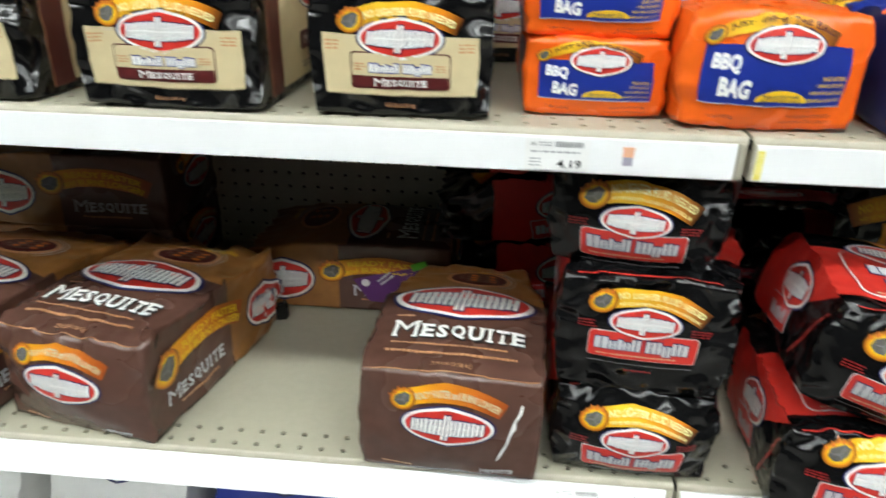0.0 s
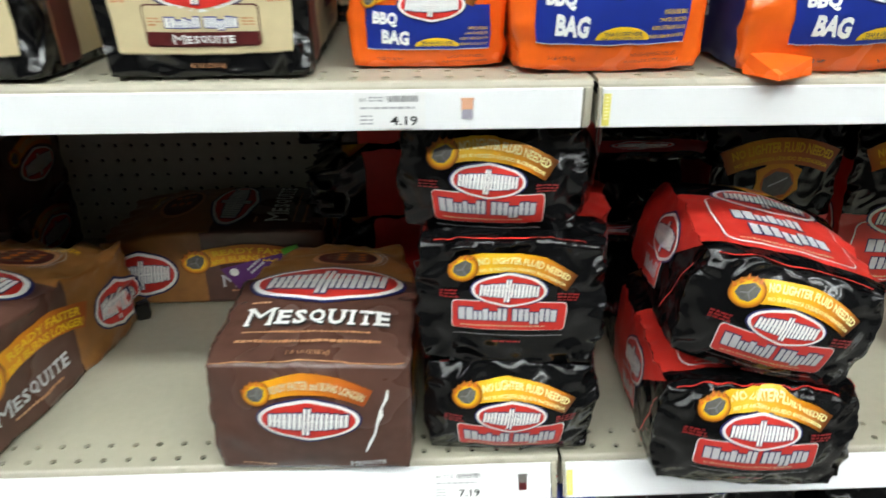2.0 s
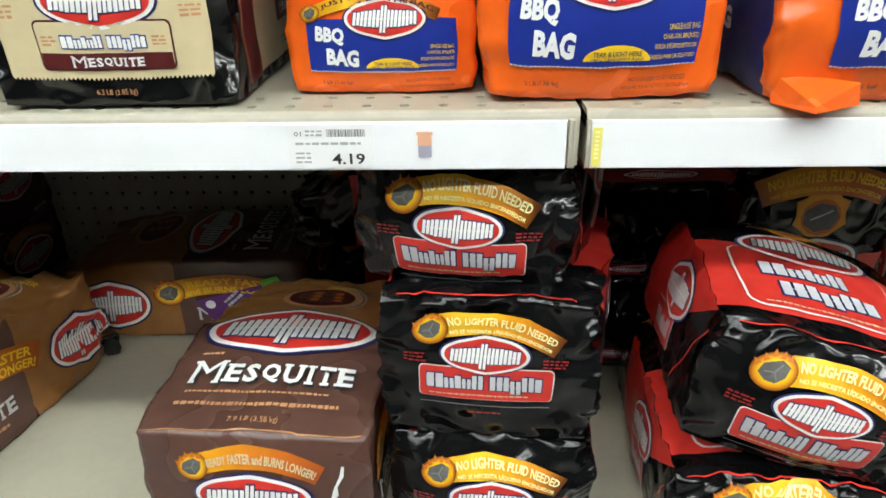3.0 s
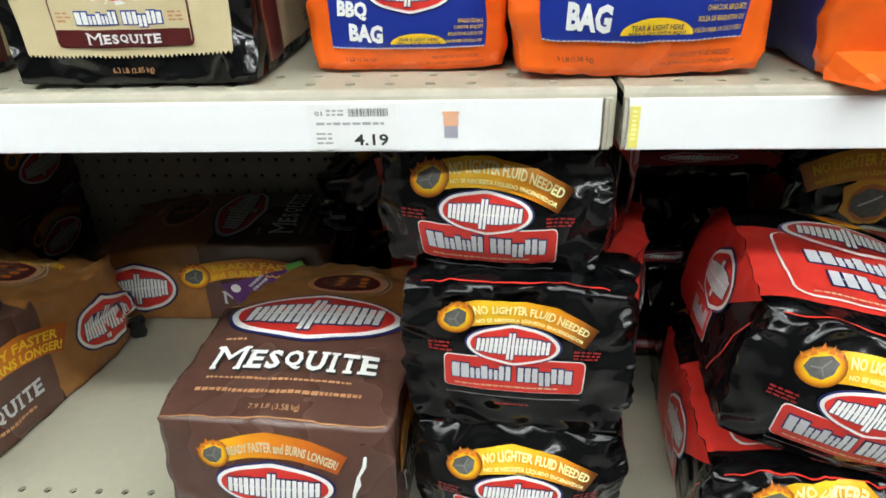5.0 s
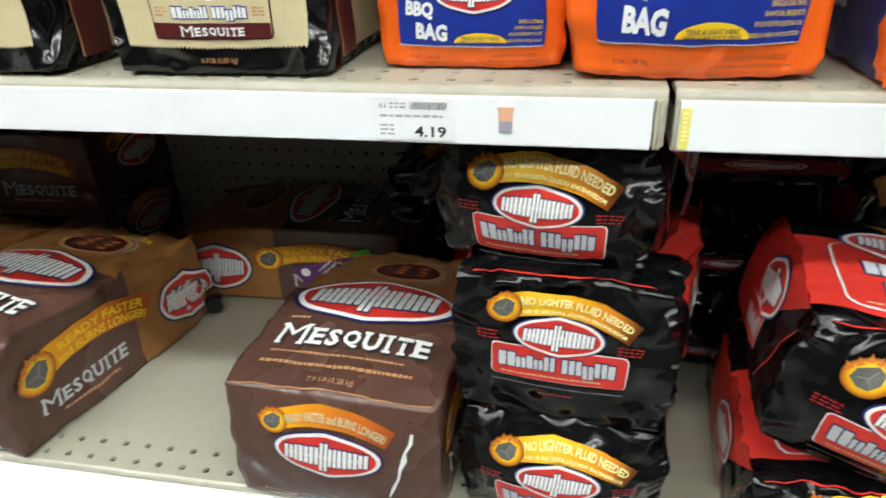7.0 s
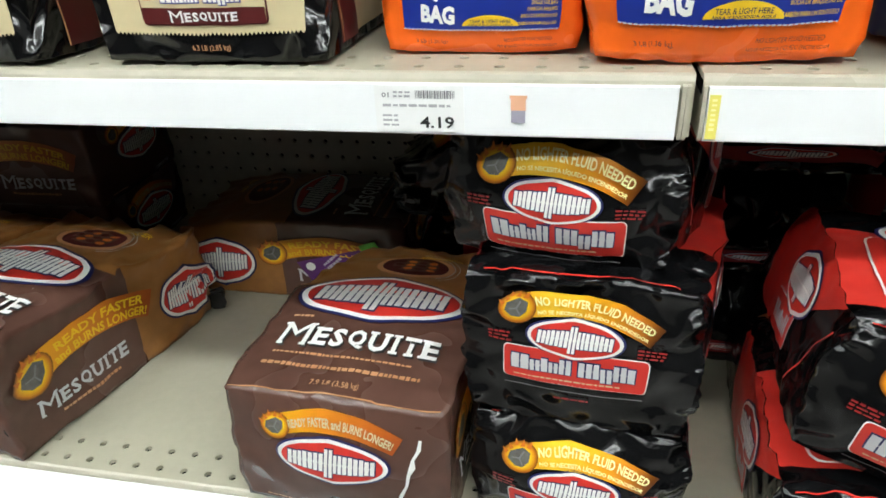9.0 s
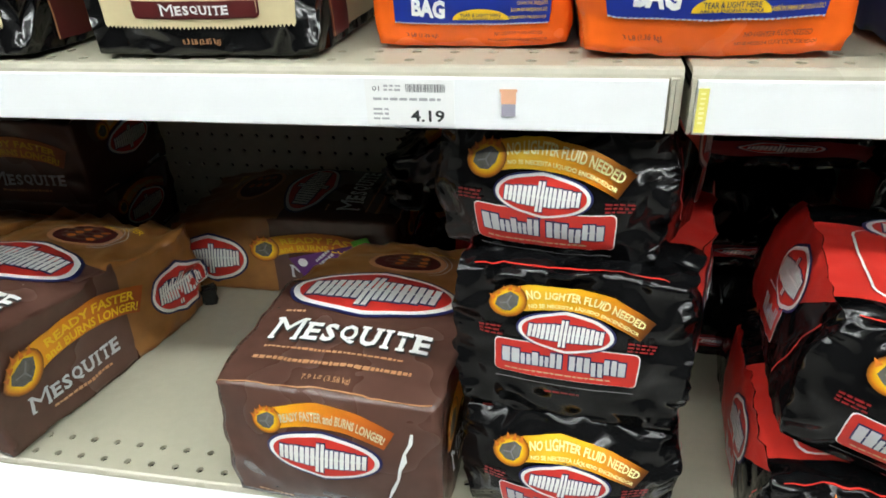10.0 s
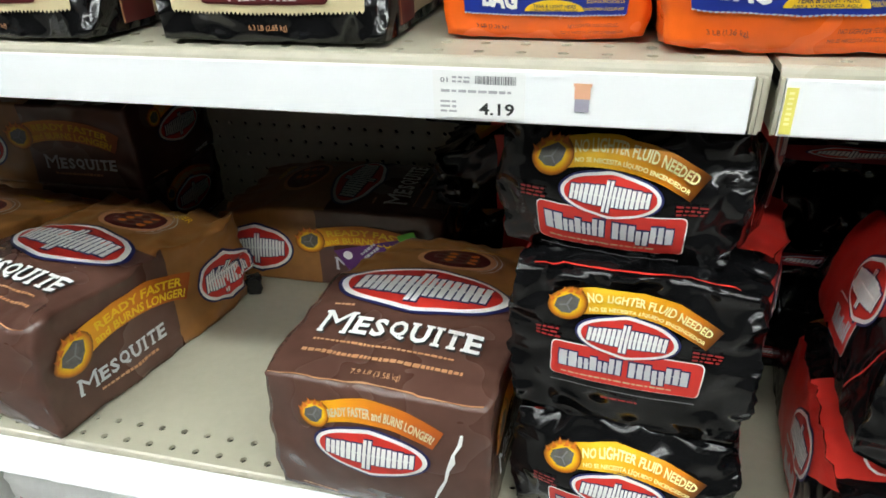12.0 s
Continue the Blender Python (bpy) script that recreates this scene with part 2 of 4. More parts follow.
def caps(text, width, height):
    """A slab word with a tall first letter: built-in letters with feet, each foot a hair above its stem."""
    size = [WIDE.get(c, 1.0) * (1.3 if i == 0 else 1.0) for i, c in enumerate(text)]
    cell, x, out = width / sum(size), -width / 2, []
    for i, (c, k) in enumerate(zip(text, size)):
        w, h = cell * k * 0.88, height * (1.0 if i == 0 else 0.78)
        base = -height / 2 + height * (0.0 if i == 0 else 0.06)
        mid = x + cell * k / 2
        v, f = at2(letters(c, w * (0.42 if c == "I" else 0.94), h, 0.0 if c == "M" else 0.035), mid, base + h / 2)
        out.append((np.concatenate([v, np.zeros((len(v), 1))], 1), f))
        for u, top in FEET.get(c, ()):
            fw, fh, fx = min(w, cell * (0.36 if c == "M" else 0.46)), h * (0.1 if c == "M" else 0.13), mid + (u - 0.5) * w * 0.94
            fy = base + (h - fh if top else 0.0)
            q = [(fx - fw / 2, fy), (fx + fw / 2, fy), (fx + fw / 2, fy + fh), (fx - fw / 2, fy + fh)]
            out.append((np.array([(*p, 0.00012) for p in q]), [(0, 1, 2, 3)]))
        x += cell * k
    return joined(out)


def plates(sizes, width, height, bow=0.0, slant=0.0, grow=0.0):
    """A row of plain upright bars (wide, low, high) on one thread where a mark stands; grow fattens them into their outline."""
    cell, x, spans = width / sum(k for k, _, _ in sizes), -width / 2, []
    for k, low, high in sizes:
        q = (x + cell * k / 2) / (width / 2)
        s = height * (1 - bow * q * q)
        x0, x1 = x + cell * 0.06, x + cell * (k - 0.06)
        y0, y1 = (low - 0.5) * s - grow, (high - 0.5) * s + grow
        if grow:
            spans.append((x - grow * 0.5 if not spans else spans[-1][1] + 0.00002, x + cell * k + grow * 0.4, y0, y1))
        elif k < 0.7:
            spans.append((x0, x1, y0, y1))
        else:
            m = (x0 + x1) / 2
            spans += [(x0, m - cell * 0.07, y0, y1), (m + cell * 0.07, x1, y0, y1)]
        x += cell * k
    v, f = comb(spans, height * 0.03)
    v = v.copy()
    v[:, 0] += v[:, 1] * slant
    return v, f


OVAL_MARK = ((1.1, 0, 1), (0.5, 0, 1), (1.15, 0, 1), (1.1, 0, 1), (0.95, -0.3, 1.25), (0.95, 0, 1), (1.1, 0, 1), (1.1, 0, 1), (1.1, 0, 1))
NAME_A = ((1.6, 0, 1), (0.95, 0, 0.72), (0.65, 0, 0.92), (0.85, 0, 0.72), (1.05, 0, 1.02))
NAME_B = ((1.15, 0, 1), (0.55, 0, 1), (1.0, -0.22, 0.72), (1.05, 0, 1.02), (0.65, 0, 0.92))


def comb(spans, bridge):
    """Upright blocks (x0, x1, low, high) on one thread, so that a row is one piece."""
    verts, faces, last = [], [], None
    for x0, x1, low, high in spans:
        mid = (low + high) / 2
        k = len(verts)
        for x in (x0, x1):
            verts += [(x, low), (x, mid - bridge), (x, mid + bridge), (x, high)]
        faces += [(k + r, k + 4 + r, k + 5 + r, k + 1 + r) for r in range(3)]
        if last is not None:
            faces.append((last + 1, k + 1, k + 2, last + 2))
        last = k + 4
    return np.array(verts), faces


def bars(lines, width, height, seed=0):
    """Small print that cannot be read: broken bars."""
    rng, out = random.Random(seed), []
    pitch = height / lines
    for k in range(lines):
        y, x, w, spans = height / 2 - pitch * (k + 0.5), -width / 2, width * rng.uniform(0.85, 1.0), []
        while x < -width / 2 + w - 0.002:
            run = min(rng.uniform(0.002, 0.006), -width / 2 + w - x)
            h = pitch * rng.uniform(0.2, 0.3)
            spans.append((x, x + run, y - h, y + h))
            x += run + 0.0012
        out.append(comb(spans, pitch * 0.01))
    return joined(out)


# ---- bags ----
class Bag:
    """A filled bag lying with its bottom to -y; its face is on top. A point of the plain box goes to a point of the soft bag."""

    def __init__(self, name, m, w, h, l, label, seed, crumple=0.0022, soft=0.3, tail=0.3, gusset=0.05, front=0.012, group="charcoal bags", taper=0.68, ground=True, narrow=0.0, fold=0.6, rise=0.0, flare=0.03, splay=0.0):
        self.flare, self.splay = flare, splay
        self.fold, self.rise = fold, rise
        self.narrow = narrow
        self.w, self.h, self.l, self.crumple, self.soft, self.tail, self.gusset, self.front, self.taper = w, h, l, crumple, soft, tail, gusset, front, taper
        self.ground = ground
        rng = np.random.RandomState(seed)
        k = rng.normal(size=(18, 3))
        k /= np.linalg.norm(k, axis=1)[:, None]
        size = np.concatenate([rng.uniform(25, 50, 6), rng.uniform(60, 120, 12)])
        self.k, self.phase = k * size[:, None], rng.uniform(0, 6.28, 18)
        self.way = rng.normal(size=(18, 3)) * (30 / size)[:, None] ** 0.7
        k2 = rng.normal(size=(8, 3))
        k2 /= np.linalg.norm(k2, axis=1)[:, None]
        self.k2, self.phase2, self.way2 = k2 * rng.uniform(90, 190, 8)[:, None], rng.uniform(0, 6.28, 8), rng.normal(size=(8, 3))
        self.dx = 0.0
        self.thing = thing(name, m, label, "bag", group)

    def soft_point(self, p):
        x, y, z = p.T
        w, h, l = self.w, self.h, self.l
        u, q, v = 2 * x / w, 2 * z / h - 1, np.clip(y / l, 0, 1)
        e = np.clip(1 - v / 0.12, 0, 1) ** 2
        t = np.clip((v - self.taper) / (1 - self.taper), 0, 1)
        thin = 1 - (1 - self.tail) * t ** 1.4
        s = 1 - 0.025 * e
        u2 = u * np.sqrt(1 - self.soft * q * q * 0.5) * (1 - self.gusset * (1 - q * q) * np.abs(u) ** 3 * (1 - e))
        q2 = q * np.sqrt(1 - self.soft * u * u * 0.5) * thin
        X = u2 * w / 2 * s * (1 + self.flare * v) * (1 - self.narrow * t)
        g = np.clip(v / 0.35, 0, 1)
        X = X + self.splay * np.clip(u, 0, 1) * g * g * (3 - 2 * g)
        Z = q2 * s * h / 2 + h / 2 * (1 - 0.8 * (1 - self.tail) * t) + self.rise * v * (q + 1) / 2 + 0.006 * np.sin(np.pi * v) * (q > 0.2) * (1 - u * u)
        Y = y - self.front * (1 - u * u) * (1 - q * q) * e
        a = p @ self.k.T + self.phase
        a = a + 1.3 * np.sin(np.roll(a, 3, axis=1) * 0.6)
        rim = np.sort(np.stack([np.abs(u), np.abs(q), np.abs(2 * v - 1)]), axis=0)[1]
        ridge = 0.6 - np.sqrt(np.sin(a) ** 2 + 0.05)
        d = (ridge @ self.way) * (self.crumple * (0.1 + 0.5 * np.clip(rim, 0, 1) ** 4))[:, None]
        d = d * (1 + 1.0 * t)[:, None]
        a = p @ self.k2.T + self.phase2
        a = a + 1.1 * np.sin(np.roll(a, 2, axis=1) * 0.5)
        fold = (1 - np.sqrt(np.sin(a) ** 2 + 0.03)) ** 2
        d = d + (fold @ self.way2) * (self.crumple * self.fold * (0.06 + np.clip(rim, 0, 1) ** 6))[:, None]
        quiet = np.where(q < -0.8, 0.35, 1.0)[:, None]
        out = np.stack([X, Y, Z], 1) + d * quiet
        if self.ground:
            out[:, 2] = np.maximum(out[:, 2], 0.0008)
        return out

    def box_point(self, face, ab):
        a, b = np.asarray(ab, float).T
        w, h, l = self.w, self.h, self.l
        one = np.ones_like(a)
        if face == "front":
            return np.stack([a, 0 * one, h / 2 + b], 1)
        if face == "top":
            return np.stack([a, l / 2 + b, h * one], 1)
        if face == "bottom":
            return np.stack([a, l / 2 - b, 0 * one], 1)
        if face == "right":
            return np.stack([w / 2 * one, l / 2 + a, h / 2 + b], 1)
        if face == "left":
            return np.stack([-w / 2 * one, l / 2 - a, h / 2 + b], 1)
        return np.stack([-a, l * one, h / 2 + b], 1)

    def size(self, face):
        return {"front": (self.w, self.h), "back": (self.w, self.h), "top": (self.w, self.l), "bottom": (self.w, self.l)}.get(face, (self.l, self.h))

    def body(self, zones, base, step=0.0055, label=""):
        """The bag's skin. zones: face -> rows of (a0, a1, b0, b1, material index) over the face's own middle."""
        mats = [base]
        verts, faces, index, rims = [], [], [], []
        k = 0
        for face in ("front", "back", "top", "bottom", "left", "right"):
            sw, sh = self.size(face)
            cut_a, cut_b = {-sw / 2, sw / 2}, {-sh / 2, sh / 2}
            for a0, a1, b0, b1, _ in zones.get(face, ()):
                cut_a |= {c for c in (a0, a1) if abs(c) < sw / 2}
                cut_b |= {c for c in (b0, b1) if abs(c) < sh / 2}

            def lines(cuts):
                c = sorted(cuts)
                out = []
                for p, q in zip(c, c[1:]):
                    n = max(1, round((q - p) / step))
                    out += [p + (q - p) * i / n for i in range(n)]
                return np.array(out + [c[-1]])

            A, B = lines(cut_a), lines(cut_b)
            ga, gb = np.meshgrid(A, B)
            flat = self.box_point(face, np.stack([ga.ravel(), gb.ravel()], 1))
            verts.append(self.soft_point(flat))
            ends = np.stack([np.abs(2 * flat[:, 0] / self.w), np.abs(2 * flat[:, 2] / self.h - 1), np.abs(2 * flat[:, 1] / self.l - 1)])
            rims.append(np.clip(np.sort(ends, axis=0)[1], 0, 1) ** 4)
            na = len(A)
            for j in range(len(B) - 1):
                for i in range(na - 1):
                    ca, cb = (A[i] + A[i + 1]) / 2, (B[j] + B[j + 1]) / 2
                    m = base
                    for a0, a1, b0, b1, mm in zones.get(face, ()):
                        if a0 <= ca <= a1 and b0 <= cb <= b1:
                            m = mm
                    if m not in mats:
                        mats.append(m)
                    index.append(mats.index(m))
                    faces.append((k + j * na + i, k + j * na + i + 1, k + (j + 1) * na + i + 1, k + (j + 1) * na + i))
            k += len(A) * len(B)
        me = mesh_of("bag_body", np.concatenate(verts), faces, mats[0])
        for m in mats[1:]:
            me.materials.append(m)
        me.polygons.foreach_set("material_index", index)
        me.attributes.new("rim", "FLOAT", "POINT").data.foreach_set("value", np.concatenate(rims).astype(np.float32))
        bm = bmesh.new()
        bm.from_mesh(me)
        bmesh.ops.remove_doubles(bm, verts=bm.verts[:], dist=0.0003)
        bm.to_mesh(me)
        bm.free()
        me.polygons.foreach_set("use_smooth", [True] * len(me.polygons))
        part("bag_body", me, self.thing, label)

    def mapped(self, face, shape, lift):
        v, f = shape
        if v.shape[1] > 2:
            lift = lift + v[:, 2:3]
            v = v[:, :2]
        if face == "front":
            v = v + [self.dx, 0]
        d = 0.002
        p = self.soft_point(self.box_point(face, v))
        pa = self.soft_point(self.box_point(face, v + [d, 0]))
        pb = self.soft_point(self.box_point(face, v + [0, d]))
        n = np.cross(pa - p, pb - p)
        n /= np.maximum(np.linalg.norm(n, axis=1), 1e-9)[:, None]
        return p + n * lift, f

    def show(self, name, face, shape, material, layer=1, label="", under=None, along=None):
        v, f = self.mapped(face, shape, 0.001 + 0.00042 * layer)
        me = mesh_of(name, v, f, material, True)
        if along is not None:
            me.attributes.new("along", "FLOAT", "POINT").data.foreach_set("value", np.asarray(along, np.float32))
        return part(name, me, under or self.thing, label)

    def emblem(self, face, x, y, w, angle=0.0, ratio=0.44):
        """The oval mark: red field, white rim, blue bar, plain white blocks."""
        h = w * ratio
        top = self.show("emblem", face, at2(filled(oval(w * 1.05, h * 1.09, 0.1), 5), x, y, angle), NAVY, 2, "red oval emblem with a white rim")
        for k, (sw, sh, m, nm) in enumerate(((1.0, 1.0, WHITE, "rim"), (0.92, 0.86, RED, "field"))):
            self.show(nm, face, at2(filled(oval(w * sw, h * sh, 0.1), 5), x, y, angle), m, 3 + k, under=top)
        self.show("bar", face, at2(plates(OVAL_MARK, w * 0.79, h * 0.46, bow=0.34, slant=0.12, grow=w * 0.012), x, y, angle), NAVY, 5, under=top)
        self.show("mark", face, at2(plates(OVAL_MARK, w * 0.79, h * 0.46, bow=0.34, slant=0.12), x, y, angle), WHITE, 6, under=top)

    def banner(self, face, x, y, w, h, radius, lines, angle=0.0, band=BAND_GOLD, ink=None, icon=True, lean=0.0):
        """A curved band, fading at both ends, with a briquette at its start and words on it."""
        v, f = sheet(-w / 2, w / 2, -h / 2, h / 2, 0.004)
        top = self.show("banner", face, at2((bend(v, radius), f), x, y, angle + lean), band, 2, "curved yellow and orange band", along=v[:, 0] / w + 0.5)
        angle += lean
        if icon:
            ix = -w / 2 + h * 0.5
            v, f = filled(oval(h * 1.5, h * 1.34, n=20), 4)
            self.show("glow_ring", face, at2((bend(v + [ix, 0], radius), f), x, y, angle), HALO, 3, under=top, along=np.hypot(v[:, 0] / (h * 0.75), v[:, 1] / (h * 0.67)))
            v, f = filled(np.array([(-0.5, 0.05), (-0.3, 0.34), (0.25, 0.37), (0.5, 0.12), (0.34, -0.22), (0.0, -0.4), (-0.32, -0.28)]) * h * 0.98, 3)
            self.show("briquette", face, at2((bend(v + [ix, 0], radius), f), x, y, angle), COAL, 5, under=top)
            for p0, p1 in (((-0.3, 0.05), (0.0, -0.02)), ((0.0, -0.02), (0.25, 0.22)), ((0.0, -0.02), (0.05, -0.3))):
                d = np.array([p0[1] - p1[1], p1[0] - p0[0]]) * 0.09
                v = np.array([p0 + d, p0 - d, p1 - d, p1 + d]) * h
                self.show("groove", face, at2((bend(v + [ix, 0], radius), [(0, 1, 2, 3)]), x, y, angle), GREY_INK, 6, under=top)
            for k in range(5):
                v, f = at2((np.array([(-h * 0.1, 0), (h * 0.1, 0), (h * 0.03, h * 0.3)]), [(0, 1, 2)]), ix + (k - 2) * h * 0.22, h * 0.5 - abs(k - 2) * h * 0.1, (2 - k) * 14)
                self.show("flame", face, at2((bend(v, radius), f), x, y, angle), RUST, 5, under=top)
        start = -w / 2 + (h * 1.25 if icon else h * 0.3)
        for text, yy, hh, ww in lines:
            span = (w / 2 - h * 0.2 - start) * ww
            v, f = letters(text, span, h * hh, 0.03)
            mid = (start + w / 2 - h * 0.2) / 2
            self.show("lettering", face, at2((bend(v + [mid, yy * h], radius), f), x, y, angle), ink or MAROON, 8, under=top)


def put(x, y, z, rz=0.0, rx=0.0, ry=0.0):
    return pose(x, y, z, rx, ry, rz)


READY = [("READY FASTER and BURNS LONGER!", 0.0, 0.42, 1.0)]
READY2 = [("READY FASTER", 0.2, 0.34, 0.9), ("and BURNS LONGER!", -0.22, 0.34, 1.0)]
FLUID = [("NO LIGHTER FLUID NEEDED", 0.17, 0.36, 0.98), ("NO SE NECESITA LÍQUIDO ENCENDEDOR", -0.25, 0.22, 0.98)]


def mesquite_bag(m, w, h, l, seed, label, brown=0.155, streak=False, ticket=False, soft=0.14, tail=0.8, taper=0.62, fold=0.25, **kw):
    b = Bag("charcoal_bag", m, w, h, l, label, seed, soft=soft, tail=tail, taper=taper, fold=fold, **kw)
    front = -l / 2
    cut, side = front + brown, front + brown + 0.015
    tan = {"top": [(-1, 1, cut, 1, TAN)], "bottom": [(-1, 1, -1, -cut, TAN)], "right": [(side, 1, -1, 1, TAN)], "left": [(-1, -side, -1, 1, TAN)], "back": [(-1, 1, -1, 1, TAN)]}
    b.body(tan, BROWN, 0.005)
    # bottom end
    b.banner("front", 0, h * 0.36, w * 0.62, h * 0.15, w * 0.6, READY, band=BAND_RUST, ink=CREAM)
    b.emblem("front", 0, h * 0.07, w * 0.5)
    b.show("lettering", "front", at2(caps("MESQUITE", w * 0.19, h * 0.055), w * 0.28, -h * 0.41), SILVER, 2, "small white lettering")
    b.show("small_print", "front", at2(bars(1, w * 0.2, h * 0.03, 3), -w * 0.28, -h * 0.42), COPPER, 2)
    if streak:
        spine = [(0.078, 0.041, 0.0012), (0.0755, 0.03, 0.0017), (0.07, 0.019, 0.0013), (0.069, 0.011, 0.0026), (0.0655, 0.002, 0.0015), (0.0635, -0.01, 0.0012), (0.0585, -0.022, 0.0018), (0.054, -0.035, 0.0006)]
        pts = np.array([(x + d, y) for x, y, d in spine] + [(x - d, y) for x, y, d in spine])
        b.show("tear", "front", (pts, [(i + 1, i, i + 8, i + 9) for i in range(7)]), WHITE, 3, "white torn streak in the paper")
    # face
    b.show("fold_line", "top", sheet(-w * 0.49, w * 0.49, front + 0.001, front + 0.0024), COPPER, 1)
    b.show("lettering", "top", at2(letters("7.9 LB (3.58 kg)", w * 0.22, 0.0085, 0.0), 0, front + 0.013), COPPER, 2)
    b.show("small_print", "top", at2(bars(1, w * 0.78, 0.0075, 5), 0, front + 0.03), COPPER, 2)
    b.show("small_print", "top", at2(bars(1, w * 0.74, 0.005, 7), 0, front + 0.0445), COPPER, 2)
    b.show("lettering_shade", "top", at2(caps("MESQUITE", w * 0.77, 0.031), 0.0015, front + 0.0665), INK, 3)
    b.show("lettering", "top", at2(caps("MESQUITE", w * 0.77, 0.031), 0, front + 0.068), WHITE, 6, "white slab lettering")
    b.show("small_print", "top", at2(bars(1, w * 0.1, 0.006, 2), -w * 0.33, front + 0.097), COPPER, 2)
    b.emblem("top", 0, front + 0.135, w * 0.84, ratio=0.42)
    y = front + 0.215
    for rr, mm, k in ((0.1, COPPER, 1), (0.085, MAROON, 2), (0.06, BROWN, 3)):
        b.show("food_print", "top", at2(filled(oval(rr, rr * 0.62, n=24), 4), w * 0.06, y), mm, k)
    for i in range(12):
        b.show("food_print", "top", at2(filled(oval(0.012, 0.008, n=8), 2), w * 0.06 + 0.014 * (i % 4 - 1.5), y + 0.011 * (i // 4 - 1)), RUST if i % 2 else MAROON, 4)
    for r in (0.05, 0.056):
        a = np.linspace(-0.9, 1.6, 24)
        arc = np.concatenate([np.stack([r * np.cos(a), 0.7 * r * np.sin(a)], 1), np.stack([(r + 0.001) * np.cos(a), 0.7 * (r + 0.001) * np.sin(a)], 1)])
        b.show("grill_print", "top", at2((arc, [(q, q + 1, q + 25, q + 24) for q in range(23)]), w * 0.06, y), SILVER, 2)
    b.show("lettering", "top", at2(letters("READY FASTER", w * 0.3, 0.008, 0.01), w * 0.2, front + l * 0.86), YELLOW, 2)
    # sides
    for face, s in (("right", 1), ("left", -1)):
        b.banner(face, s * (front + 0.108), h * 0.2, 0.175, h * 0.25, 0.2, READY2, band=BAND_RUST, ink=YELLOW)
        b.show("lettering", face, at2(caps("MESQUITE", 0.118, h * 0.17), s * (front + 0.09), -h * 0.2), SILVER, 2, "white slab lettering")
        b.show("small_print", face, at2(bars(1, 0.08, h * 0.05, 6), s * (front + 0.095), -h * 0.34), COPPER, 2)
        b.emblem(face, s * (front + 0.255), -h * 0.04, 0.094, ratio=0.74)
    if ticket:
        tri = np.array([(-0.025, 0.004), (0.0, -0.034), (0.022, -0.034), (0.086, 0.014), (0.08, 0.03), (0.07, 0.03)])
        v, f = filled(tri, 3)
        tk = b.show("ticket", "left", at2((v, f), 0.028, -h * 0.05), PURPLE, 8, "purple offer sticker with a white dot")
        b.show("dot", "left", at2(filled(oval(0.013, 0.013, n=16), 2), 0.022, -h * 0.06), WHITE, 9, under=tk)
        b.show("small_print", "left", at2(bars(2, 0.03, 0.014, 4), 0.054, 0.004, 42), SILVER, 9, under=tk)
        b.show("corner", "left", at2(sheet(-0.012, 0.012, -0.006, 0.006), 0.103, h * 0.24, 20), GREEN, 9, under=tk)
    return b


